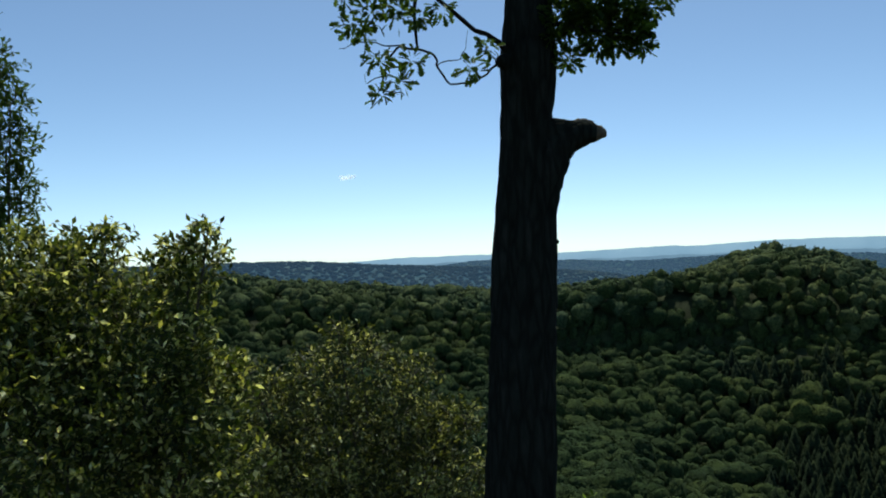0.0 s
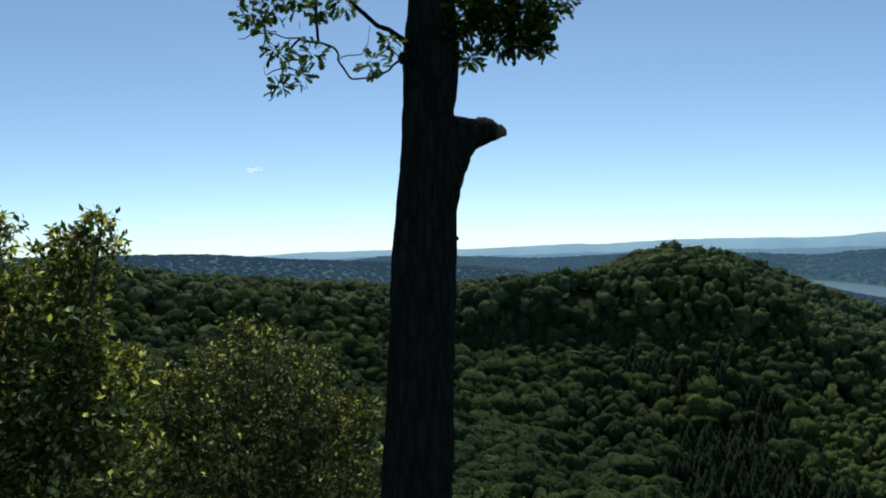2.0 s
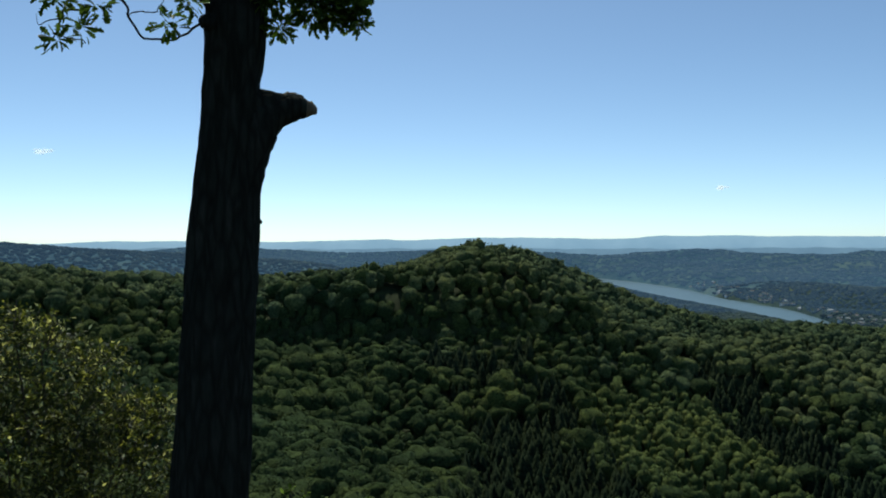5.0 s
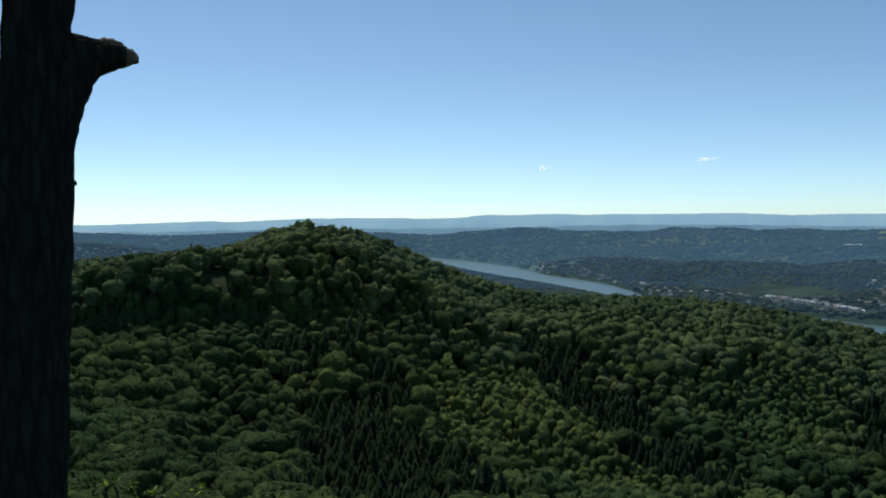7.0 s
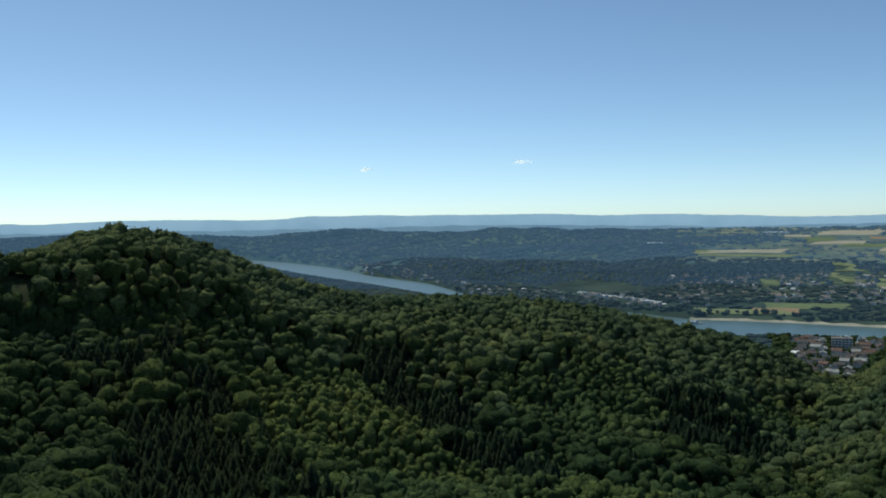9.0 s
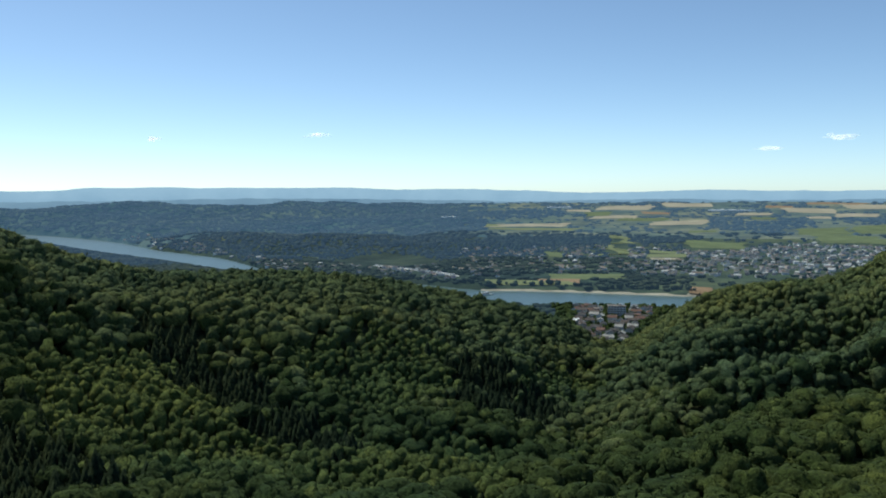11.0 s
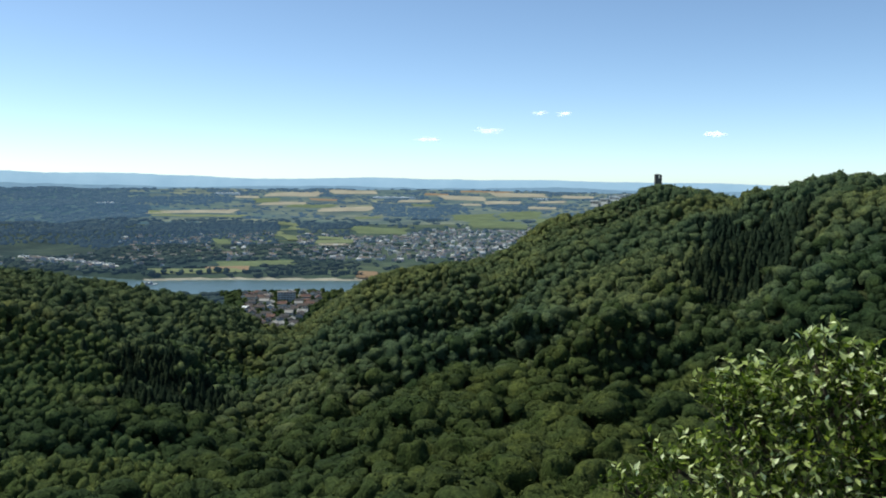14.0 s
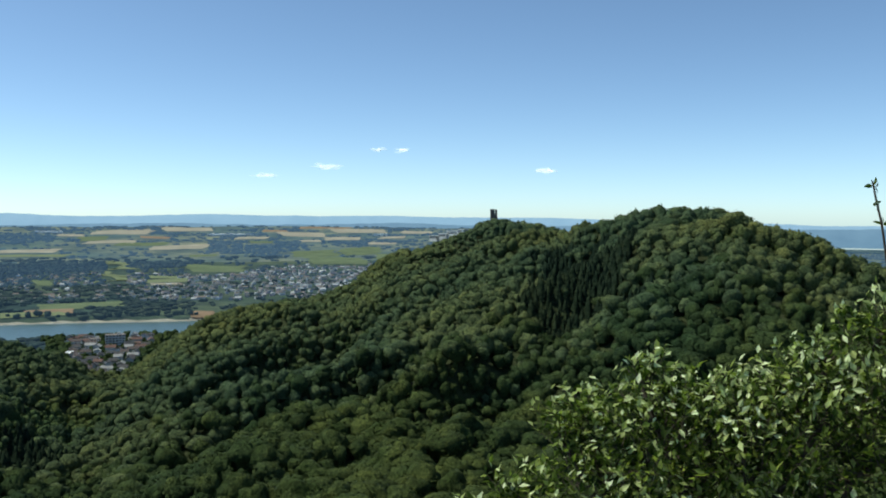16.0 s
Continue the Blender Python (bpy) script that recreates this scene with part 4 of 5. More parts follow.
def apartment_block(a, r, turn, w, d, storeys):
    h = storeys * 2.9
    p = polar(a, r)
    ob = root("apartment_block", p, "pale concrete apartment block with rows of balconies", "building", "apartment blocks by the river")
    ob.rotation_euler = (0, 0, radians(turn))
    part("wall", box_mesh("wall", (w, d, h), CONCRETE, 0.08), ob)
    roof = part("roof", box_mesh("roof", (w + 0.6, d + 0.6, 0.5), FAR_ROOFS, 0.05), ob)
    roof.location = (0, 0, h)
    part("stair_head", box_mesh("stair_head", (4, 4, 2.4), CONCRETE, 0.05), roof).location = (w * 0.2, 0, 0.5)
    bays = max(3, int(w / 3.6))
    pane = box_mesh("window", (w / bays * 0.62, 0.15, 1.7), GLASS_WIN)
    rail = box_mesh("balcony", (w / bays * 0.86, 1.2, 1.0), WHITE_PAINT, 0.03)
    for s in range(storeys):
        for b in range(bays):
            x = (b + 0.5) / bays * w - w / 2
            part("window", pane, ob).location = (x, -d / 2 - 0.03, s * 2.9 + 0.75)
            if s:
                part("balcony", rail, ob).location = (x, -d / 2 - 0.62, s * 2.9 - 0.1)
    return ob


apartment_block(64.35, 1150, -64, 23, 12, 5)
apartment_block(63.2, 1165, -62, 12, 11, 3)
apartment_block(65.5, 1180, -60, 16, 10, 2)


def hall():
    ob = root("hall", polar(61.9, 1085), "long low hall with a bright white roof", "building")
    ob.rotation_euler = (0, 0, radians(-50))
    part("wall", gable_walls("wall", 12, 22, 5, 2.0, WHITE_PAINT), ob)
    part("roof", gable_mesh("roof", 12, 22, 5, 2.0, 0.4, WHITE_PAINT), ob, "bright white metal roof")


hall()


def far_houses():
    """Villages and towns across the river, far off."""
    rng = np.random.RandomState(77)
    x, y, r, a = scatter(19.0, 1450, 3100, 30, 84, 91)
    keep = (rng.uniform(size=len(x)) < built_up(a, r)) & (r > along(a, BANK, 1) + 12) & ~in_fields(a, r)
    x, y, r, a = x[keep], y[keep], r[keep], a[keep]
    z = land(x, y)
    vs, fs, ms = [], [], []
    wall_q = [(0, 1, 5, 4), (1, 2, 6, 5), (2, 3, 7, 6), (3, 0, 4, 7)]
    for n in range(len(x)):
        w, d, h, rise = rng.uniform(5, 8.5), rng.uniform(7, 12), rng.uniform(2.6, 4.6), rng.uniform(1.4, 2.6)
        t = rng.choice((0.35, 1.92)) + rng.normal() * 0.25
        c, s = math.cos(t), math.sin(t)
        o = sum(len(v) for v in vs)
        base = np.array([(-w / 2, -d / 2), (w / 2, -d / 2), (w / 2, d / 2), (-w / 2, d / 2)])
        ridge = np.array([(0, -d / 2 - 0.4), (0, d / 2 + 0.4)])
        eave = base * 1.08
        p = np.concatenate([base, base, eave, ridge])
        p = np.stack([p[:, 0] * c - p[:, 1] * s + x[n], p[:, 0] * s + p[:, 1] * c + y[n]], -1)
        up = np.array([-2] * 4 + [h] * 4 + [h - 0.1] * 4 + [h + rise] * 2) + z[n]
        vs.append(np.column_stack([p, up]))
        fs += [tuple(o + k for k in q) for q in wall_q]
        fs += [(o + 8, o + 12, o + 13, o + 11), (o + 9, o + 10, o + 13, o + 12), (o + 8, o + 9, o + 12, o + 12), (o + 10, o + 11, o + 13, o + 13)]
        ms += [0] * 4 + [1, 1, 0, 0]
    tri, which = [], []
    for f, m in zip(fs, ms):
        tri.append(f[:3])
        which.append(m)
        if f[2] != f[3]:
            tri.append((f[0], f[2], f[3]))
            which.append(m)
    tagged(new("far_houses", mesh_from("far_houses", np.concatenate(vs), tri, [FAR_WALLS, FAR_ROOFS], which, smooth=False)),
           "hundreds of pale houses across the river", "houses", kind="stuff")


far_houses()


def greenhouse(a, r, w, d):
    p = polar(a, r, 0.5)
    ob = root("greenhouse", p, "long white greenhouse roofs on the far fields", "greenhouse", "greenhouses on the uplands")
    ob.rotation_euler = (0, 0, radians(-a))
    n = 5
    for k in range(n):
        bay = part("bay", gable_walls("bay", w / n, d, 4.0, 3.0, WHITE_FILM), ob)
        bay.location = ((k + 0.5) / n * w - w / 2, 0, 0)


greenhouse(71.3, 3915, 190, 90)
greenhouse(60.7, 4060, 110, 90)
greenhouse(80.8, 3900, 65, 50)
greenhouse(53.5, 3540, 60, 40)


def caravan():
    ob = root("caravan", (0, 0, 0), "white caravan parked on the river quay", "caravan", "caravans on the quay")
    part("body", box_mesh("body", (6.4, 2.4, 2.3), WHITE_PAINT, 0.3, (0, 0, 0.5)), ob)
    part("window", box_mesh("window", (3.6, 2.46, 0.7), GLASS_WIN, 0.0, (0, 0, 1.6)), ob)
    for x in (-1.6, 1.6):
        part("wheel", box_mesh("wheel", (0.7, 2.3, 0.6), GLASS_WIN, 0.15, (x, 0, 0)), ob)
    return ob


def caravans():
    rng = random.Random(9)
    first = caravan()
    for k in range(30):
        a = 48.8 + k * 0.172 + rng.uniform(-0.04, 0.04)
        r = float(along(np.array([a]), QUAY, 1)[0]) + 8 + rng.uniform(0, 8)
        m = pose(r * math.sin(radians(a)), r * math.cos(radians(a)), 9.05, 0, 0, rng.uniform(-30, 60))
        if k == 0:
            first.matrix_basis = m
        else:
            copy_thing(first, m)


caravans()


def ferry():
    a, r = 55.9, 1395
    ob = root("ferry", (r * math.sin(radians(a)), r * math.cos(radians(a)), 0.3), "small white river ferry under way", "boat")
    ob.rotation_euler = (0, 0, radians(-30))
    bm = bmesh.new()
    prof = [(-13, 2.2), (-11, 3.2), (10, 3.2), (14, 1.0), (14, -1.0), (10, -3.2), (-11, -3.2), (-13, -2.2)]
    lo, hi = [bm.verts.new((x * 0.93, y * 0.85, -0.3)) for x, y in prof], [bm.verts.new((x, y, 1.6)) for x, y in prof]
    for k in range(8):
        bm.faces.new([lo[k], lo[(k + 1) % 8], hi[(k + 1) % 8], hi[k]])
    bm.faces.new(hi)
    bmesh.ops.recalc_face_normals(bm, faces=bm.faces[:])
    me = bpy.data.meshes.new("hull")
    bm.to_mesh(me)
    bm.free()
    me.materials.append(WHITE_PAINT)
    part("hull", me, ob, "white hull")
    cabin = part("cabin", box_mesh("cabin", (13, 4.6, 2.4), WHITE_PAINT, 0.25, (-1.5, 0, 1.6)), ob)
    part("window", box_mesh("window", (12, 4.7, 0.9), GLASS_WIN, 0.0, (-1.5, 0, 2.5)), cabin)
    part("wheelhouse", box_mesh("wheelhouse", (3.0, 3.0, 2.0), WHITE_PAINT, 0.2, (3, 0, 4.0)), ob)
    part("funnel", box_mesh("funnel", (0.9, 0.9, 1.6), DARK_STONE, 0.15, (-4, 0, 4.0)), ob)


ferry()


def keep_ruin():
    """The broken keep on the summit, with openings through its walls."""
    p = polar(88.14, 1000)
    ob = root("castle_ruin", (p.x, p.y, p.z - 1), "ruined dark stone castle keep with empty window openings", "ruin")
    ob.rotation_euler = (0, 0, radians(-80))
    w, t, top = 6.6, 1.4, EYE + 8.2 - p.z + 1
    # front and back walls are piers, lintels and sills round tall openings
    for y in (-w / 2 + t / 2, w / 2 - t / 2):
        for x, bw, z0, z1 in ((-1.65, 3.9, 0, top), (2.75, 1.7, 0, top - 0.6), (1.1, 1.6, 0, top - 4.6), (1.1, 1.6, top - 3.1, top - 2.5), (1.1, 1.6, top - 1.2, top - 0.3)):
            part("wall", box_mesh("wall", (bw, t, z1 - z0), DARK_STONE, 0.1, (x, y, z0)), ob)
    for x in (-w / 2 + t / 2, w / 2 - t / 2):
        part("wall", box_mesh("wall", (t, w - 2 * t, top - 2.0), DARK_STONE, 0.12, (x, 0, 0)), ob)
    part("curtain_wall", box_mesh("curtain_wall", (22, 1.4, 9.5), DARK_STONE, 0.15, (20, 3, 0)), ob, "low broken curtain wall")


keep_ruin()


def terrace_hotel():
    p = polar(85.4, 1000)
    ob = root("hilltop_restaurant", (p.x, p.y, p.z - 0.4), "pale hillside restaurant with flat roofs and a terrace", "building")
    ob.rotation_euler = (0, 0, radians(-128))
    for name, x, y, z, w, d, h, mat in (("hall", 3, 4, 0, 17, 10, 11.6, WHITE_PAINT), ("wing", -10, 0, 0, 11, 9, 8.6, CONCRETE), ("terrace", -23, -2, 0, 12, 8, 6.2, CONCRETE), ("annex", 15, 2, 0, 9, 8, 13.6, WHITE_PAINT)):
        body = part(name, box_mesh(name, (w, d, h), mat, 0.1, (x, y, z)), ob)
        part("roof", box_mesh("roof", (w + 1.0, d + 1.0, 0.5), WHITE_PAINT if name == "hall" else CONCRETE, 0.08, (x, y, z + h)), body)
        for k in range(int(w / 2.4)):
            part("window", box_mesh("window", (1.5, 0.2, 1.8), GLASS_WIN, 0.0, (x - w / 2 + 1.6 + k * 2.4, y - d / 2 - 0.05, z + h - 2.8)), body)


terrace_hotel()

# ---------------------------------------------------------------- the oak at the lookout


OAK_AZ = 4.3
OAK = Vector((5.0 * math.sin(radians(OAK_AZ)), 5.0 * math.cos(radians(OAK_AZ)), EYE))
ACROSS = Vector((math.cos(radians(OAK_AZ)), -math.sin(radians(OAK_AZ)), 0))
AWAY = Vector((math.sin(radians(OAK_AZ)), math.cos(radians(OAK_AZ)), 0))


def at_oak(lat, up, deep=0.0):
    """A place by metres across, up from eye height and away, from the oak's foot line, relative to its base."""
    if lat < -0.3 and up > 0.7:
        up += 0.07 * min(1.0, max(0.0, (1.25 - up) / 0.3)) * min(1.0, max(0.0, (-0.4 - lat) / 0.3))
        lat = -0.3 + (lat + 0.3) * 0.91
    p = ACROSS * lat + AWAY * deep + Vector((0, 0, up))
    if lat < 0 and up > 0.7:      # the low limbs on this side reach out towards the lookout
        eye = Vector((0, 0, EYE)) - OAK
        p = eye + (p - eye) * (1 - 0.17 * min(1.0, -lat / 0.6))
    return p


def oak_trunk():
    # height from eye level, sideways lean, radius
    rings = [(-4.4, -0.20, 0.30), (-3.9, -0.18, 0.25), (-3.0, -0.14, 0.225), (-1.39, -0.066, 0.202), (-0.81, -0.040, 0.194), (-0.24, -0.009, 0.185), (0.05, 0.005, 0.176),
             (0.31, 0.026, 0.168), (0.47, 0.034, 0.161), (0.60, 0.036, 0.150), (0.79, 0.044, 0.145), (0.95, 0.060, 0.156), (1.10, 0.066, 0.159),
             (1.24, 0.068, 0.150), (1.43, 0.075, 0.130), (2.0, 0.09, 0.125), (3.2, 0.15, 0.11), (4.6, 0.16, 0.08), (6.0, 0.2, 0.03)]
    zs = np.arange(-4.4, 6.0, 0.035)
    lat, rad = np.interp(zs, [q[0] for q in rings], [q[1] for q in rings]), np.interp(zs, [q[0] for q in rings], [q[2] for q in rings])
    sides = 56
    w = np.arange(sides) / sides * 2 * math.pi
    v = np.empty((len(zs), sides, 3))
    for i, z in enumerate(zs):
        for j, t in enumerate(w):
            groove = noise.fractal(Vector((math.cos(t) * 3.5, math.sin(t) * 3.5, z * 1.4)), 0.7, 2.2, 4)
            ridge = abs(noise.noise(Vector((math.cos(t) * 6, math.sin(t) * 6, z * 2.2))))
            knurl = noise.noise(Vector((math.cos(t) * 11, math.sin(t) * 11, z * 9)))
            q = rad[i] + 0.009 * groove - 0.016 * (0.3 - ridge) + 0.006 * knurl
            p = ACROSS * (lat[i] + q * math.cos(t)) + AWAY * q * math.sin(t)
            v[i, j] = (p.x, p.y, z)
    n = len(zs)
    i, j = np.meshgrid(np.arange(n - 1), np.arange(sides), indexing="ij")
    k = (j + 1) % sides
    f = np.stack([i * sides + j, i * sides + k, (i + 1) * sides + k, (i + 1) * sides + j], -1).reshape(-1, 4)
    return v.reshape(-1, 3), f


oak = root("oak_tree", OAK, "old oak with dark furrowed bark and a broken branch stub", "tree")
part("trunk", mesh_from("trunk", *oak_trunk(), [BARK]), oak, "dark furrowed trunk")


def ray_spot(a, up, d):
    """The place at bearing a, tilt up and level distance d from the lookout's edge."""
    edge = np.array([0.07, 0.52, -0.13]) if a > 40 else np.zeros(3)
    return edge + (d * math.sin(radians(a)), d * math.cos(radians(a)), EYE + d * math.tan(radians(up)))


# leaf outlines: places along and across, with a fold along the midrib; then triangles
OVAL = (np.array([(0, 0, 0), (0.28, 0.20, 0.05), (0.28, 0, -0.02), (0.28, -0.20, 0.05), (0.66, 0.22, 0.03), (0.66, 0, -0.06), (0.66, -0.22, 0.03), (1.0, 0, -0.16)]),
        np.array([(0, 2, 1), (0, 3, 2), (1, 2, 5), (1, 5, 4), (2, 3, 6), (2, 6, 5), (4, 5, 7), (5, 6, 7)]))
OAK_OUT = (np.array([(0, 0, 0), (0.22, 0.13, 0.03), (0.32, 0.07, 0.01), (0.45, 0.24, 0.05), (0.56, 0.10, 0.01), (0.70, 0.29, 0.04), (0.80, 0.14, 0.0), (0.90, 0.17, -0.02), (1.0, 0.0, -0.08),
                     (0.90, -0.17, -0.02), (0.80, -0.14, 0.0), (0.70, -0.29, 0.04), (0.56, -0.10, 0.01), (0.45, -0.24, 0.05), (0.32, -0.07, 0.01), (0.22, -0.13, 0.03), (0.5, 0, -0.03)]),
           np.array([(16, k, (k + 1) % 16) for k in range(16)]))


def unit(v):
    return v / (np.linalg.norm(v, axis=-1, keepdims=True) + 1e-9)


def leaf_cloud(outline, at, way, face, size):
    """Places and triangles of many leaves: base, direction, upper side and length of each."""
    shape, tri = outline
    way = unit(way)
    side = unit(np.cross(face, way))
    top = np.cross(way, side)
    v = at[:, None] + size[:, None, None] * (shape[None, :, 0, None] * way[:, None] + shape[None, :, 1, None] * side[:, None] + shape[None, :, 2, None] * top[:, None])
    f = (tri[None] + (np.arange(len(at)) * len(shape))[:, None, None]).reshape(-1, 3)
    return v.reshape(-1, 3), f


def twigs_and_leaves(lobes, outline, leaf, per_twig, density, rng, lift=0.35, reach=0.45, fine=0.003):
    """Twigs that grow out of the lobes (centre, radius), and the leaves along them."""
    twigs, base, way, face, size, upper = [], [], [], [], [], []
    for centre, radius in lobes:
        n = max(4, int(density * radius ** 2))
        d = unit(rng.normal(size=(n, 3)) + (0, 0, 0.25))
        start = centre + d * radius * rng.uniform(0.15, 0.85, (n, 1)) ** 0.6
        go = unit(d * 0.8 + rng.normal(size=(n, 3)) * 0.45 + (0, 0, lift))
        length = reach * radius ** 0.5 * rng.uniform(0.35, 1.0, n)
        for k in range(n):
            t = np.linspace(0.05, 1.0, per_twig)
            curve = start[k] + go[k] * (t * length[k])[:, None] + np.outer(t ** 2 * length[k] * 0.18, (0.3, 0.2, -0.4))
            twigs.append(tube(np.vstack([start[k] - go[k] * 0.05, curve[::max(1, per_twig // 2)], curve[-1:]]), np.linspace(fine, fine * 0.35, len(curve[::max(1, per_twig // 2)]) + 2), 3))
            out = unit(go[k] * 0.55 + rng.normal(size=(per_twig, 3)) * 0.75)
            base.append(curve)
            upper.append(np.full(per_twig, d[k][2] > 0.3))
            way.append(out)
            face.append(unit(rng.normal(size=(per_twig, 3)) * 0.6 + (0, 0, 1.0)))
            size.append(leaf * rng.uniform(0.6, 1.2, per_twig))
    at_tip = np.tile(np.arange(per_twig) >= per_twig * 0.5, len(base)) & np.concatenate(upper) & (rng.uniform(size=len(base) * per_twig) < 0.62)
    return joined(twigs), leaf_cloud(outline, np.concatenate(base), np.concatenate(way), np.concatenate(face), np.concatenate(size)), np.repeat(at_tip, len(outline[1]))


def leafy(name, lobes, d, leaf, density, mat, label, category, seed, outline=OVAL, per_twig=7, stems=5, lean=(0, 0), lift=0.35, reach=0.45, tips=None):
    """A bush or small tree: stems from the ground, limbs to each lobe, twigs and leaves. Lobes: bearing, tilt, size in degrees, extra distance."""
    rng = np.random.RandomState(seed)
    blobs = [(ray_spot(a, e, d + k), radians(s * 0.9) * (d + k)) for a, e, s, k in lobes]
    mid = np.mean([c for c, _ in blobs], axis=0)
    foot = np.array([mid[0] + lean[0], mid[1] + lean[1], 0.0])
    foot[2] = float(land(foot[0], foot[1])) - 0.15
    ob = root(name, Vector(foot), label, category)
    hub = foot + (mid - foot) * 0.55
    for k in range(stems):
        off = np.array([rng.normal() * 0.12, rng.normal() * 0.12, 0.0])
        bend = rng.normal(size=3) * 0.15
        pts = np.array([foot + off * 0.5, foot + (hub - foot) * 0.35 + off + bend, hub + off * 3])
        part("stem", mesh_from("stem", *tube(pts - foot, (0.06, 0.045, 0.03), 8, k, 0.05), [TWIG]), ob)
    for k, (c, radius) in enumerate(blobs):
        near = hub + rng.normal(size=3) * 0.1
        pts = np.array([near, near + (c - near) * 0.5 + rng.normal(size=3) * 0.12, c, c + rng.normal(size=3) * radius * 0.3 + (0, 0, radius * 0.5)])
        part("branch", mesh_from("branch", *tube(pts - foot, (0.026, 0.018, 0.011, 0.005), 6, k, 0.05), [TWIG]), ob)
    (tv, tf), (lv, lf), at_tip = twigs_and_leaves(blobs, outline, leaf, per_twig, density, rng, lift, reach)
    tagged(part("twig", mesh_from("twig", tv - foot, tf, [TWIG]), ob), kind="stuff")
    # tips: pale leaves on upper twig ends paint the bush's sunlit top
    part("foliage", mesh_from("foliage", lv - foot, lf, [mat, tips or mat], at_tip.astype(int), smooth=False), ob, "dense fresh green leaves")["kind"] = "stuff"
    return ob


# leaves of four faces
SMALL_OVAL = (np.array([(0, 0, 0), (0.45, 0.24, 0.04), (0.45, 0, -0.04), (0.45, -0.24, 0.04), (1.0, 0, -0.1)]), np.array([(0, 2, 1), (0, 3, 2), (1, 2, 4), (2, 3, 4)]))


# ---- broken stub and leafy limbs of the oak
def limb(name, points, radii, mat=BARK, label="", sides=10, gnarl=0.06, seed=0):
    """A limb by places across, up and away, metres from the trunk's line at eye height."""
    pts = [at_oak(*(p if len(p) == 3 else (*p, 0.0))) for p in points]
    dense = []
    for a, b in zip(pts[:-1], pts[1:]):
        dense += [a.lerp(b, k / 4) for k in range(4)]
    dense.append(pts[-1])
    rad = np.interp(np.arange(len(dense)) / 4, np.arange(len(pts)), radii)
    crook = np.random.RandomState(seed + 40)
    dense = [dense[0]] + [q + Vector(crook.normal(size=3) * 0.011) if max(radii) < 0.03 else q for q in dense[1:]]
    for _ in range(1):
        dense = [dense[0]] + [(a + b * 2 + c) / 4 for a, b, c in zip(dense[:-2], dense[1:-1], dense[2:])] + [dense[-1]]
    return part(name, mesh_from(name, *tube(dense, rad, sides, seed, gnarl), [mat]), oak, label)


limb("stub", [(0.045, 0.10), (0.075, 0.33), (0.13, 0.48), (0.19, 0.575), (0.26, 0.628), (0.33, 0.648), (0.39, 0.658), (0.43, 0.656)], (0.135, 0.140, 0.132, 0.115, 0.092, 0.076, 0.062, 0.050), sides=24, gnarl=0.03, label="broken branch stub")
limb("stub_collar", [(0.02, 0.64), (0.12, 0.655), (0.20, 0.665), (0.30, 0.668), (0.38, 0.668)], (0.10, 0.095, 0.085, 0.066, 0.05), sides=16, gnarl=0.1, seed=21)
limb("stub_end", [(0.40, 0.655), (0.44, 0.655), (0.468, 0.645), (0.485, 0.630)], (0.050, 0.046, 0.033, 0.004), WOOD, "pale broken wood of the stub", 16, 0.14, 3)
limb("bark_flap", [(0.28, 0.712), (0.33, 0.728), (0.375, 0.730), (0.41, 0.712)], (0.010, 0.020, 0.017, 0.005), WOOD, "lichen-grey bark flap on the stub", 8, 0.25, 4)
limb("knob", [(-0.04, 1.08), (-0.095, 1.085), (-0.112, 1.08)], (0.06, 0.035, 0.008), sides=12, seed=5)
limb("knob", [(0.16, 0.045), (0.19, 0.05), (0.197, 0.04)], (0.03, 0.018, 0.003), sides=8, seed=6)
limb("branch", [(-0.06, 1.15), (-0.13, 1.22), (-0.26, 1.305), (-0.385, 1.425), (-0.62, 1.62), (-0.9, 1.8)], (0.018, 0.014, 0.012, 0.011, 0.008, 0.004), seed=7)
limb("branch", [(-0.08, 1.09), (-0.16, 1.02), (-0.25, 0.985), (-0.39, 0.965), (-0.47, 1.06), (-0.49, 1.14), (-0.59, 1.175), (-0.71, 1.20), (-0.76, 1.14), (-0.785, 1.03), (-0.85, 0.90), (-0.885, 0.82)],
     (0.008, 0.006, 0.005, 0.005, 0.0055, 0.006, 0.006, 0.006, 0.005, 0.004, 0.003, 0.002), seed=8, sides=7)
limb("branch", [(-0.59, 1.175), (-0.60, 1.32), (-0.60, 1.43), (-0.56, 1.62), (-0.45, 1.85), (-0.2, 2.1), (0.0, 2.3)], (0.006, 0.008, 0.009, 0.012, 0.016, 0.022, 0.03), seed=9)
limb("branch", [(-0.70, 1.20), (-0.84, 1.235), (-0.98, 1.25), (-1.10, 1.20)], (0.004, 0.003, 0.003, 0.0015), seed=10, sides=6)
limb("branch", [(-0.47, 1.06), (-0.40, 1.12), (-0.35, 1.10), (-0.29, 1.16), (-0.27, 1.26)], (0.003, 0.003, 0.003, 0.002, 0.001), seed=11, sides=6)
limb("branch", [(-0.78, 1.03), (-0.70, 1.04), (-0.64, 1.08)], (0.005, 0.004, 0.002), seed=12, sides=6)
limb("branch", [(-0.85, 0.90), (-0.76, 0.885), (-0.69, 0.86)], (0.004, 0.003, 0.002), seed=13, sides=6)
limb("branch", [(-0.79, 0.98), (-0.90, 0.93), (-0.93, 0.98)], (0.003, 0.002, 0.001), seed=14, sides=6)
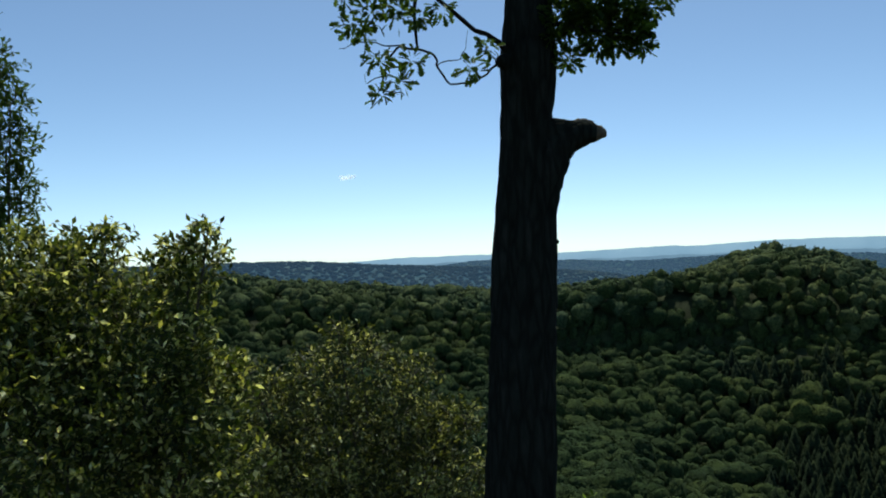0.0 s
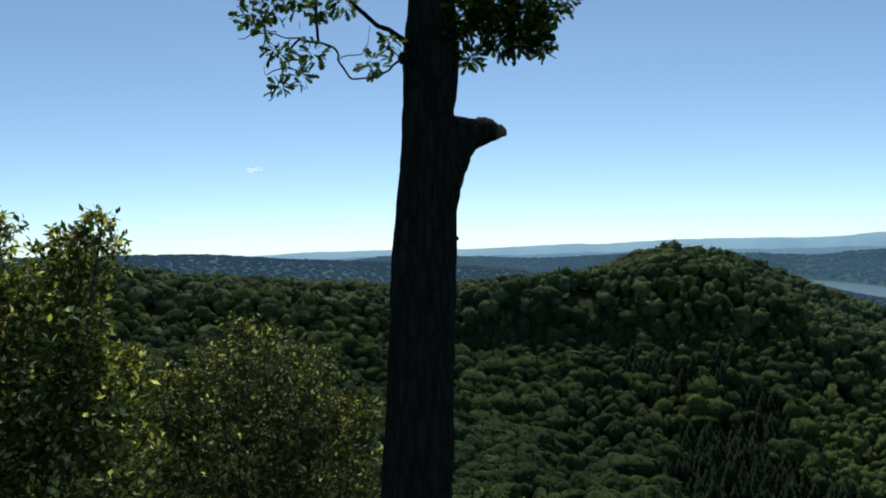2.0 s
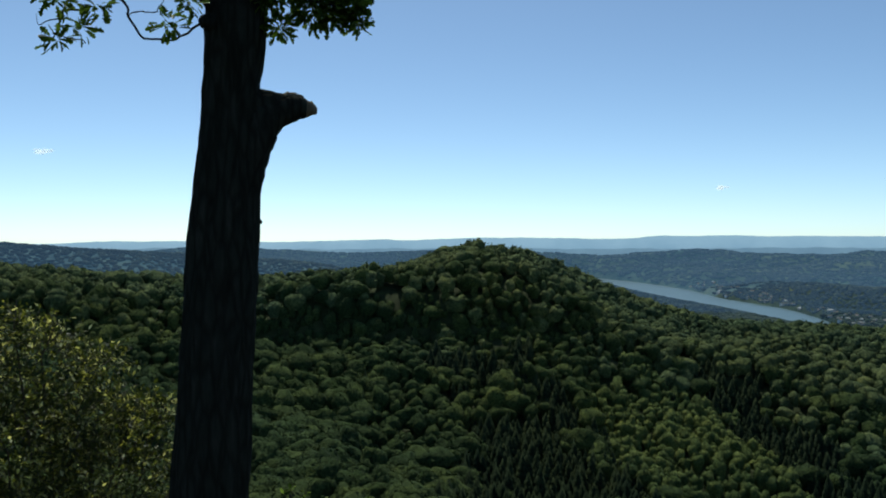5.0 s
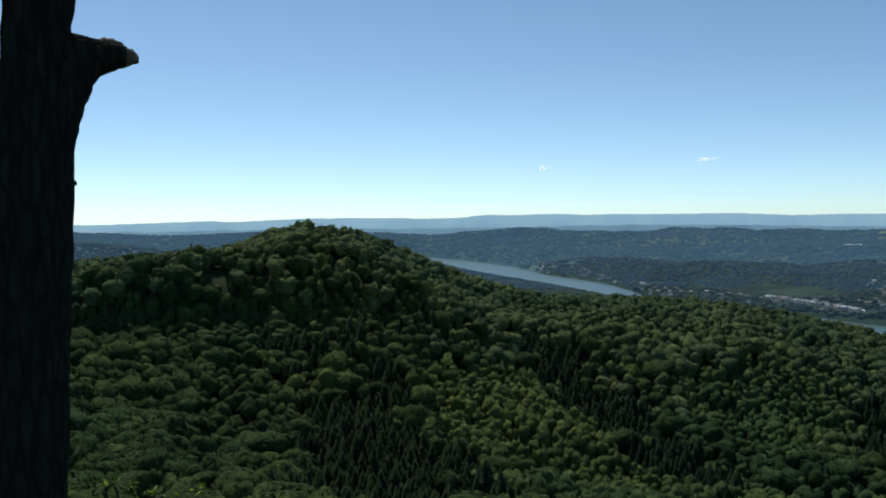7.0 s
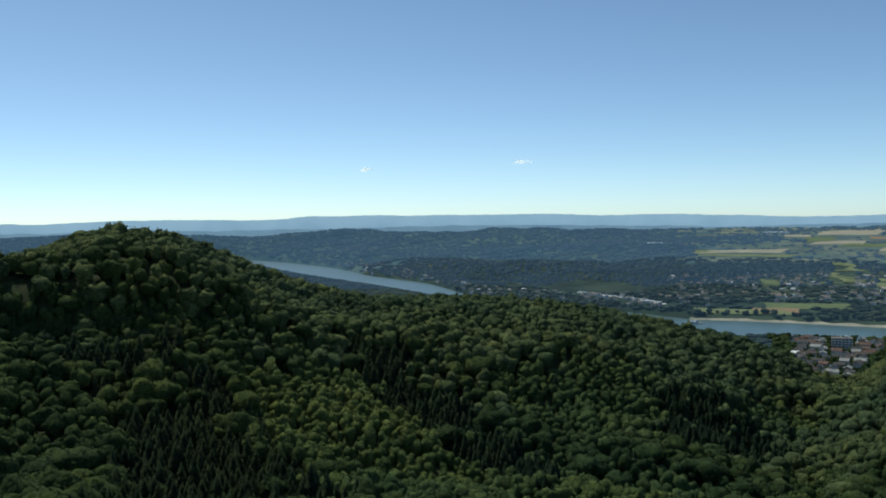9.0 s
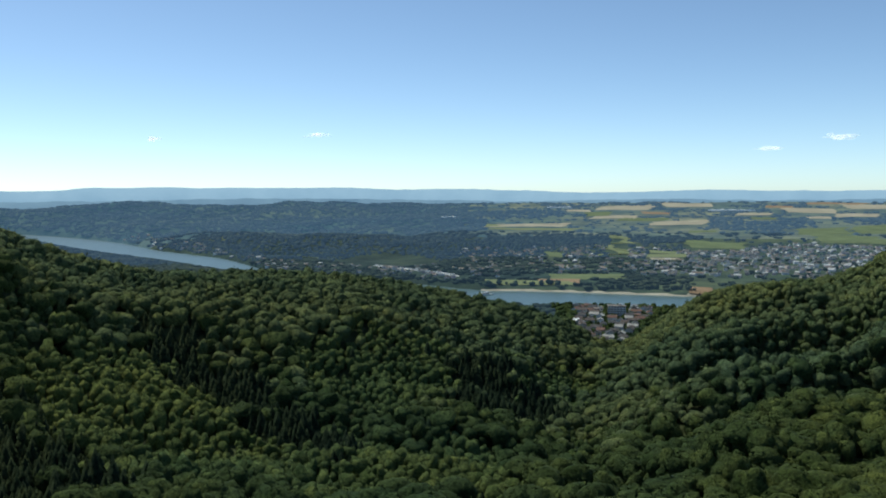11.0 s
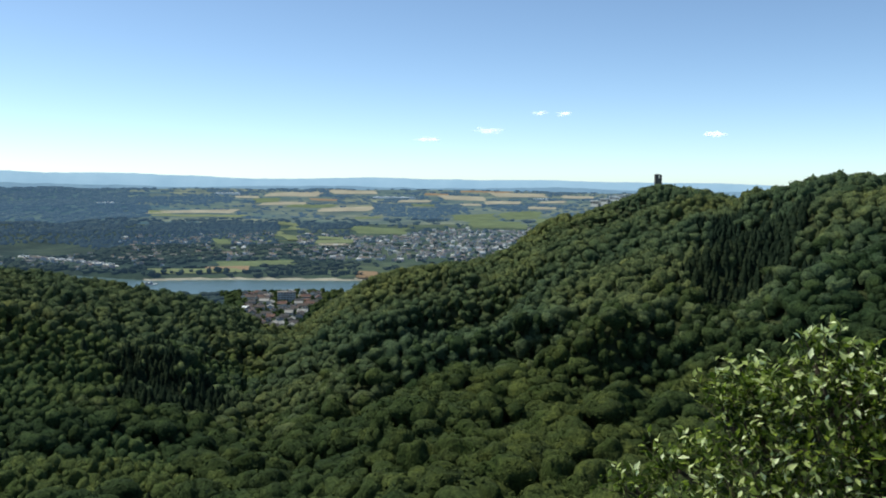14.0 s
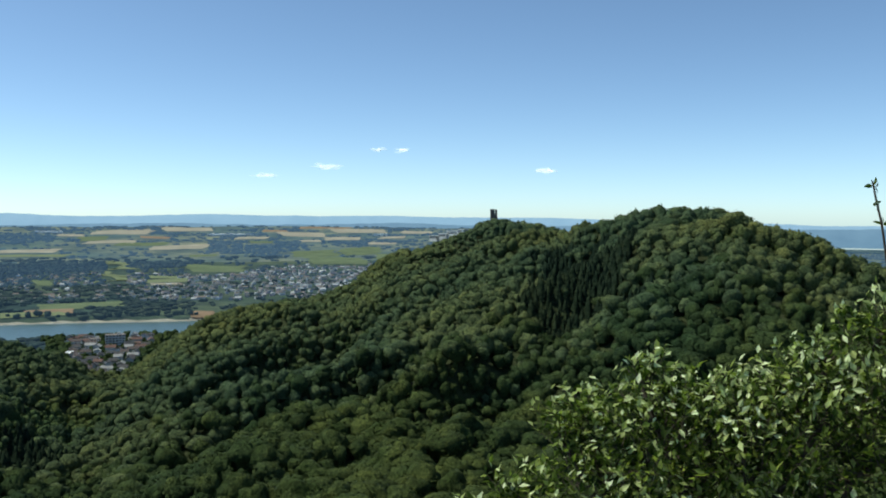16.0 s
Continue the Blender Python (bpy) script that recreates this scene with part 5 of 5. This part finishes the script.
limb("branch", [(0.12, 1.30, -0.05), (0.26, 1.24, -0.12), (0.42, 1.20, -0.15), (0.60, 1.16, -0.15), (0.72, 1.14, -0.12)], (0.016, 0.011, 0.007, 0.005, 0.002), seed=15)
limb("branch", [(0.10, 1.62, 0.0), (0.30, 1.55, -0.05), (0.55, 1.42, -0.1), (0.80, 1.38, -0.1)], (0.018, 0.013, 0.008, 0.003), seed=16)
limb("branch", [(0.30, 1.23, -0.12), (0.26, 1.13, -0.15), (0.24, 1.06, -0.15)], (0.004, 0.003, 0.002), seed=17, sides=6)


def oak_sprays():
    """Clusters of oak leaves on the low limbs: across, up, size, leaves."""
    left = [(-1.03, 1.30, 0.09, 34), (-0.90, 1.37, 0.09, 30), (-0.73, 1.37, 0.11, 40), (-0.61, 1.33, 0.07, 22), (-0.45, 1.37, 0.08, 24), (-0.86, 1.05, 0.065, 26), (-0.66, 1.05, 0.07, 24),
            (-0.74, 0.90, 0.06, 15), (-0.86, 0.83, 0.05, 16), (-0.20, 1.14, 0.065, 24), (-0.30, 1.02, 0.075, 28), (-0.95, 1.22, 0.05, 10), (-0.80, 1.55, 0.16, 50), (-0.5, 1.65, 0.18, 55), (-1.05, 1.55, 0.13, 34)]
    right = [(0.26, 1.33, 0.11, 60), (0.42, 1.36, 0.12, 80), (0.58, 1.33, 0.12, 80), (0.45, 1.21, 0.11, 70), (0.65, 1.24, 0.09, 46), (0.74, 1.36, 0.07, 24), (0.28, 1.10, 0.06, 22), (0.70, 1.15, 0.06, 18),
             (0.35, 1.48, 0.14, 80), (0.60, 1.48, 0.14, 70), (0.20, 1.25, 0.08, 30), (0.84, 1.40, 0.05, 10), (0.55, 1.17, 0.07, 26), (0.4, 1.7, 0.2, 80), (0.75, 1.62, 0.15, 50)]
    for name, group, seed in (("foliage", left, 3), ("foliage", right, 4)):
        rng = np.random.RandomState(seed)
        base, way, face, size = [], [], [], []
        for lat, up, rad, n in group:
            n, rad, up = int(n * (1.5 if lat < 0 else 4.2)), rad * (0.78 if lat < 0 else 1.0), up + (0.02 if lat < 0 else -0.04)
            lat = lat + 0.04 if lat < 0 else lat
            c = np.array(at_oak(lat, up, -0.08))
            d = unit(rng.normal(size=(n, 3)) * (1, 1, 0.7))
            base.append(c + d * rad * rng.uniform(0.0, 1.0, (n, 1)) ** 0.5)
            way.append(unit(d + rng.normal(size=(n, 3)) * 0.5 + (0, 0, -0.15)))
            face.append(unit(rng.normal(size=(n, 3)) * 0.7 + (0, 0, 0.8)))
            size.append(rng.uniform(0.035, 0.068, n))
        v, f = leaf_cloud(OAK_OUT, np.concatenate(base), np.concatenate(way), np.concatenate(face), np.concatenate(size))
        part(name, mesh_from(name, v, f, [OAK_LEAF], smooth=False), oak, "lobed green oak leaves")


oak_sprays()

# ---------------------------------------------------------------- bushes below the lookout: bearing, tilt, size in degrees, extra distance
leafy("chestnut_bush", [(-16.9, 0.0, 2.3, 0), (-15.9, 1.6, 0.9, 0), (-18.3, -1.8, 2.9, 0.2), (-22.5, 0.3, 2.2, 0.3), (-22.1, 1.7, 0.8, 0.3), (-25.9, -0.3, 2.9, 0.5), (-24.2, -2.8, 4.2, 0), (-20.1, -5.2, 4.4, -0.3),
                        (-27.8, -3.9, 4.2, 0), (-26.2, -8.0, 5.0, -0.4), (-21.2, -9.8, 5.0, -0.6), (-16.8, -8.2, 3.3, -0.2), (-15.2, -7.0, 1.6, 0), (-24.5, -13.0, 5.0, -0.8), (-17.7, -13.2, 4.6, -0.6), (-31, -6, 5, 0), (-32, -1, 4, 0.4)],
      8.6, 0.088, 860, BUSH_LEAF, "leafy green sweet chestnut bush catching the sun", "bush", 101, SMALL_OVAL, per_twig=9, lift=0.45)
leafy("hornbeam_bush", [(-7.9, -5.2, 1.1, 0), (-6.5, -7.0, 2.7, 0), (-3.2, -7.7, 1.7, 0), (-9.5, -8.3, 2.8, 0.2), (-4.5, -11.1, 3.7, 0), (-1.0, -11.6, 2.5, 0), (0.2, -10.5, 1.0, 0), (-8.2, -12.3, 4.5, -0.3), (-2.7, -14.3, 4.2, -0.4),
                        (-12.4, -9.5, 2.7, 0), (-12.8, -12.6, 3.5, -0.2), (0.9, -14.8, 1.6, 0), (-13.7, -6.8, 1.0, 0.2), (-6, -17, 4.5, -0.5), (1.5, -18, 2.0, -0.3), (-12, -17, 4.5, -0.5)],
      11.0, 0.076, 760, HORNBEAM_LEAF, "loose olive-green hornbeam thicket on the slope", "bush", 102, SMALL_OVAL, lift=0.4)
leafy("young_oak", [(-27.5, 11.9, 1.3, 0), (-26.9, 9.6, 1.3, 0), (-27.2, 7.2, 1.8, 0), (-26.4, 4.9, 1.3, 0), (-27.2, 3.0, 1.5, 0), (-29.2, 5.9, 2.6, 0.3), (-29.3, 10.7, 2.6, 0.3), (-29.6, 2.0, 3.0, 0.3), (-28.3, 13.6, 1.2, 0)],
      13.5, 0.095, 700, OAK_LEAF, "slender young oak with airy grey-green leaves", "tree", 103, OAK_OUT, lift=0.2)
leafy("whitebeam_bush", [(94.5, -13.2, 2.4, 0), (97.8, -10.9, 1.8, 0), (99.4, -10.3, 1.4, 0), (102.0, -12.2, 2.0, 0), (104.1, -12.0, 2.0, 0), (92.2, -13.5, 1.3, 0), (90.1, -18.0, 2.0, 0), (87.3, -19.4, 1.4, 0), (94.6, -17.0, 3.8, -0.1),
                         (99.6, -15.2, 4.8, -0.2), (104.0, -15.4, 4.8, -0.2), (108.0, -13.2, 4.8, 0), (109.7, -7.2, 1.3, 0.2), (111.7, -6.6, 1.6, 0.2), (107.9, -9.4, 1.9, 0.1), (113.5, -7.4, 2.6, 0.2), (113, -13, 5, 0), (91, -22, 4, -0.2), (98, -22, 6, -0.4), (106, -22, 6, -0.4)],
      4.7, 0.056, 1750, PALE_LEAF, "wind-blown whitebeam bush with pale leaf undersides and painted sunlit tips", "bush", 104, SMALL_OVAL, per_twig=8, lift=0.75, reach=0.52, tips=PALE_TIP)
leafy("bramble", [(10.5, -16.6, 1.0, 0), (12.5, -16.9, 0.8, 0.1), (8.2, -16.0, 0.9, 0.2), (11.5, -18.5, 2.0, 0)], 6.4, 0.05, 700, PALE_LEAF, "small bramble with a few pale leaves below the oak", "bush", 105, stems=3, reach=0.3)


def bare_twig():
    """A lone upright twig with a few leaves, at the edge of the bush."""
    rng = np.random.RandomState(12)
    pts = np.array([ray_spot(a, e, 4.4) for a, e in ((112.2, -6.0), (111.7, -2.5), (111.4, -0.4), (111.1, 0.9), (110.9, 1.9), (110.8, 2.2))])
    foot = ray_spot(112.6, -20, 4.4)
    foot[2] = float(land(foot[0], foot[1])) - 0.1
    ob = root("hawthorn_twig", Vector(foot), "thin upright thorn twig with few small leaves", "bush")
    part("stem", mesh_from("stem", *tube(np.vstack([foot, foot + (pts[0] - foot) * 0.5, pts]) - foot, (0.012, 0.010, 0.007, 0.006, 0.005, 0.005, 0.004, 0.002), 7), [TWIG]), ob)
    at = np.concatenate([pts[2:5] + rng.normal(size=(3, 3)) * 0.004 for _ in range(5)])
    way = unit(rng.normal(size=(15, 3)) + (0, 0, 0.1))
    part("foliage", mesh_from("foliage", *(lambda v, f: (v - foot, f))(*leaf_cloud(OVAL, at, way, unit(rng.normal(size=(15, 3)) + (0, 0, 1)), rng.uniform(0.025, 0.05, 15))), [OAK_LEAF], smooth=False), ob)


bare_twig()


def cloud(a, e, wide, tall, seed):
    rng = np.random.RandomState(seed)
    bm = bmesh.new()
    for k in range(9):
        u = rng.uniform(-0.5, 0.5)
        m = Matrix.Translation((u * wide, rng.normal() * 10, rng.normal() * tall * 0.18)) @ Matrix.Diagonal((wide * rng.uniform(0.14, 0.3), 14, tall * rng.uniform(0.2, 0.5) * (1.1 - abs(u) * 1.6), 1))
        bmesh.ops.create_icosphere(bm, subdivisions=2, radius=1.0, matrix=m)
    me = bpy.data.meshes.new("cloud")
    bm.to_mesh(me)
    bm.free()
    for p in me.polygons:
        p.use_smooth = True
    me.materials.append(CLOUD)
    r = 4650
    ob = new("cloud", me)
    ob.location = (r * math.sin(radians(a)), r * math.cos(radians(a)), EYE + r * math.tan(radians(e)))
    ob.rotation_euler = (0, 0, radians(-a))
    tagged(ob, "small white wisp of fair-weather cloud", "cloud", kind="structure")


for k, row in enumerate([(-6.9, 5.25, 100, 26), (35.0, 3.3, 60, 28), (45.0, 3.68, 120, 22), (77.4, 3.2, 125, 32), (80.7, 4.28, 80, 20), (82.2, 4.26, 80, 22), (91.6, 2.95, 100, 34), (73.5, 2.55, 110, 18)]):
    cloud(*row, 300 + k)
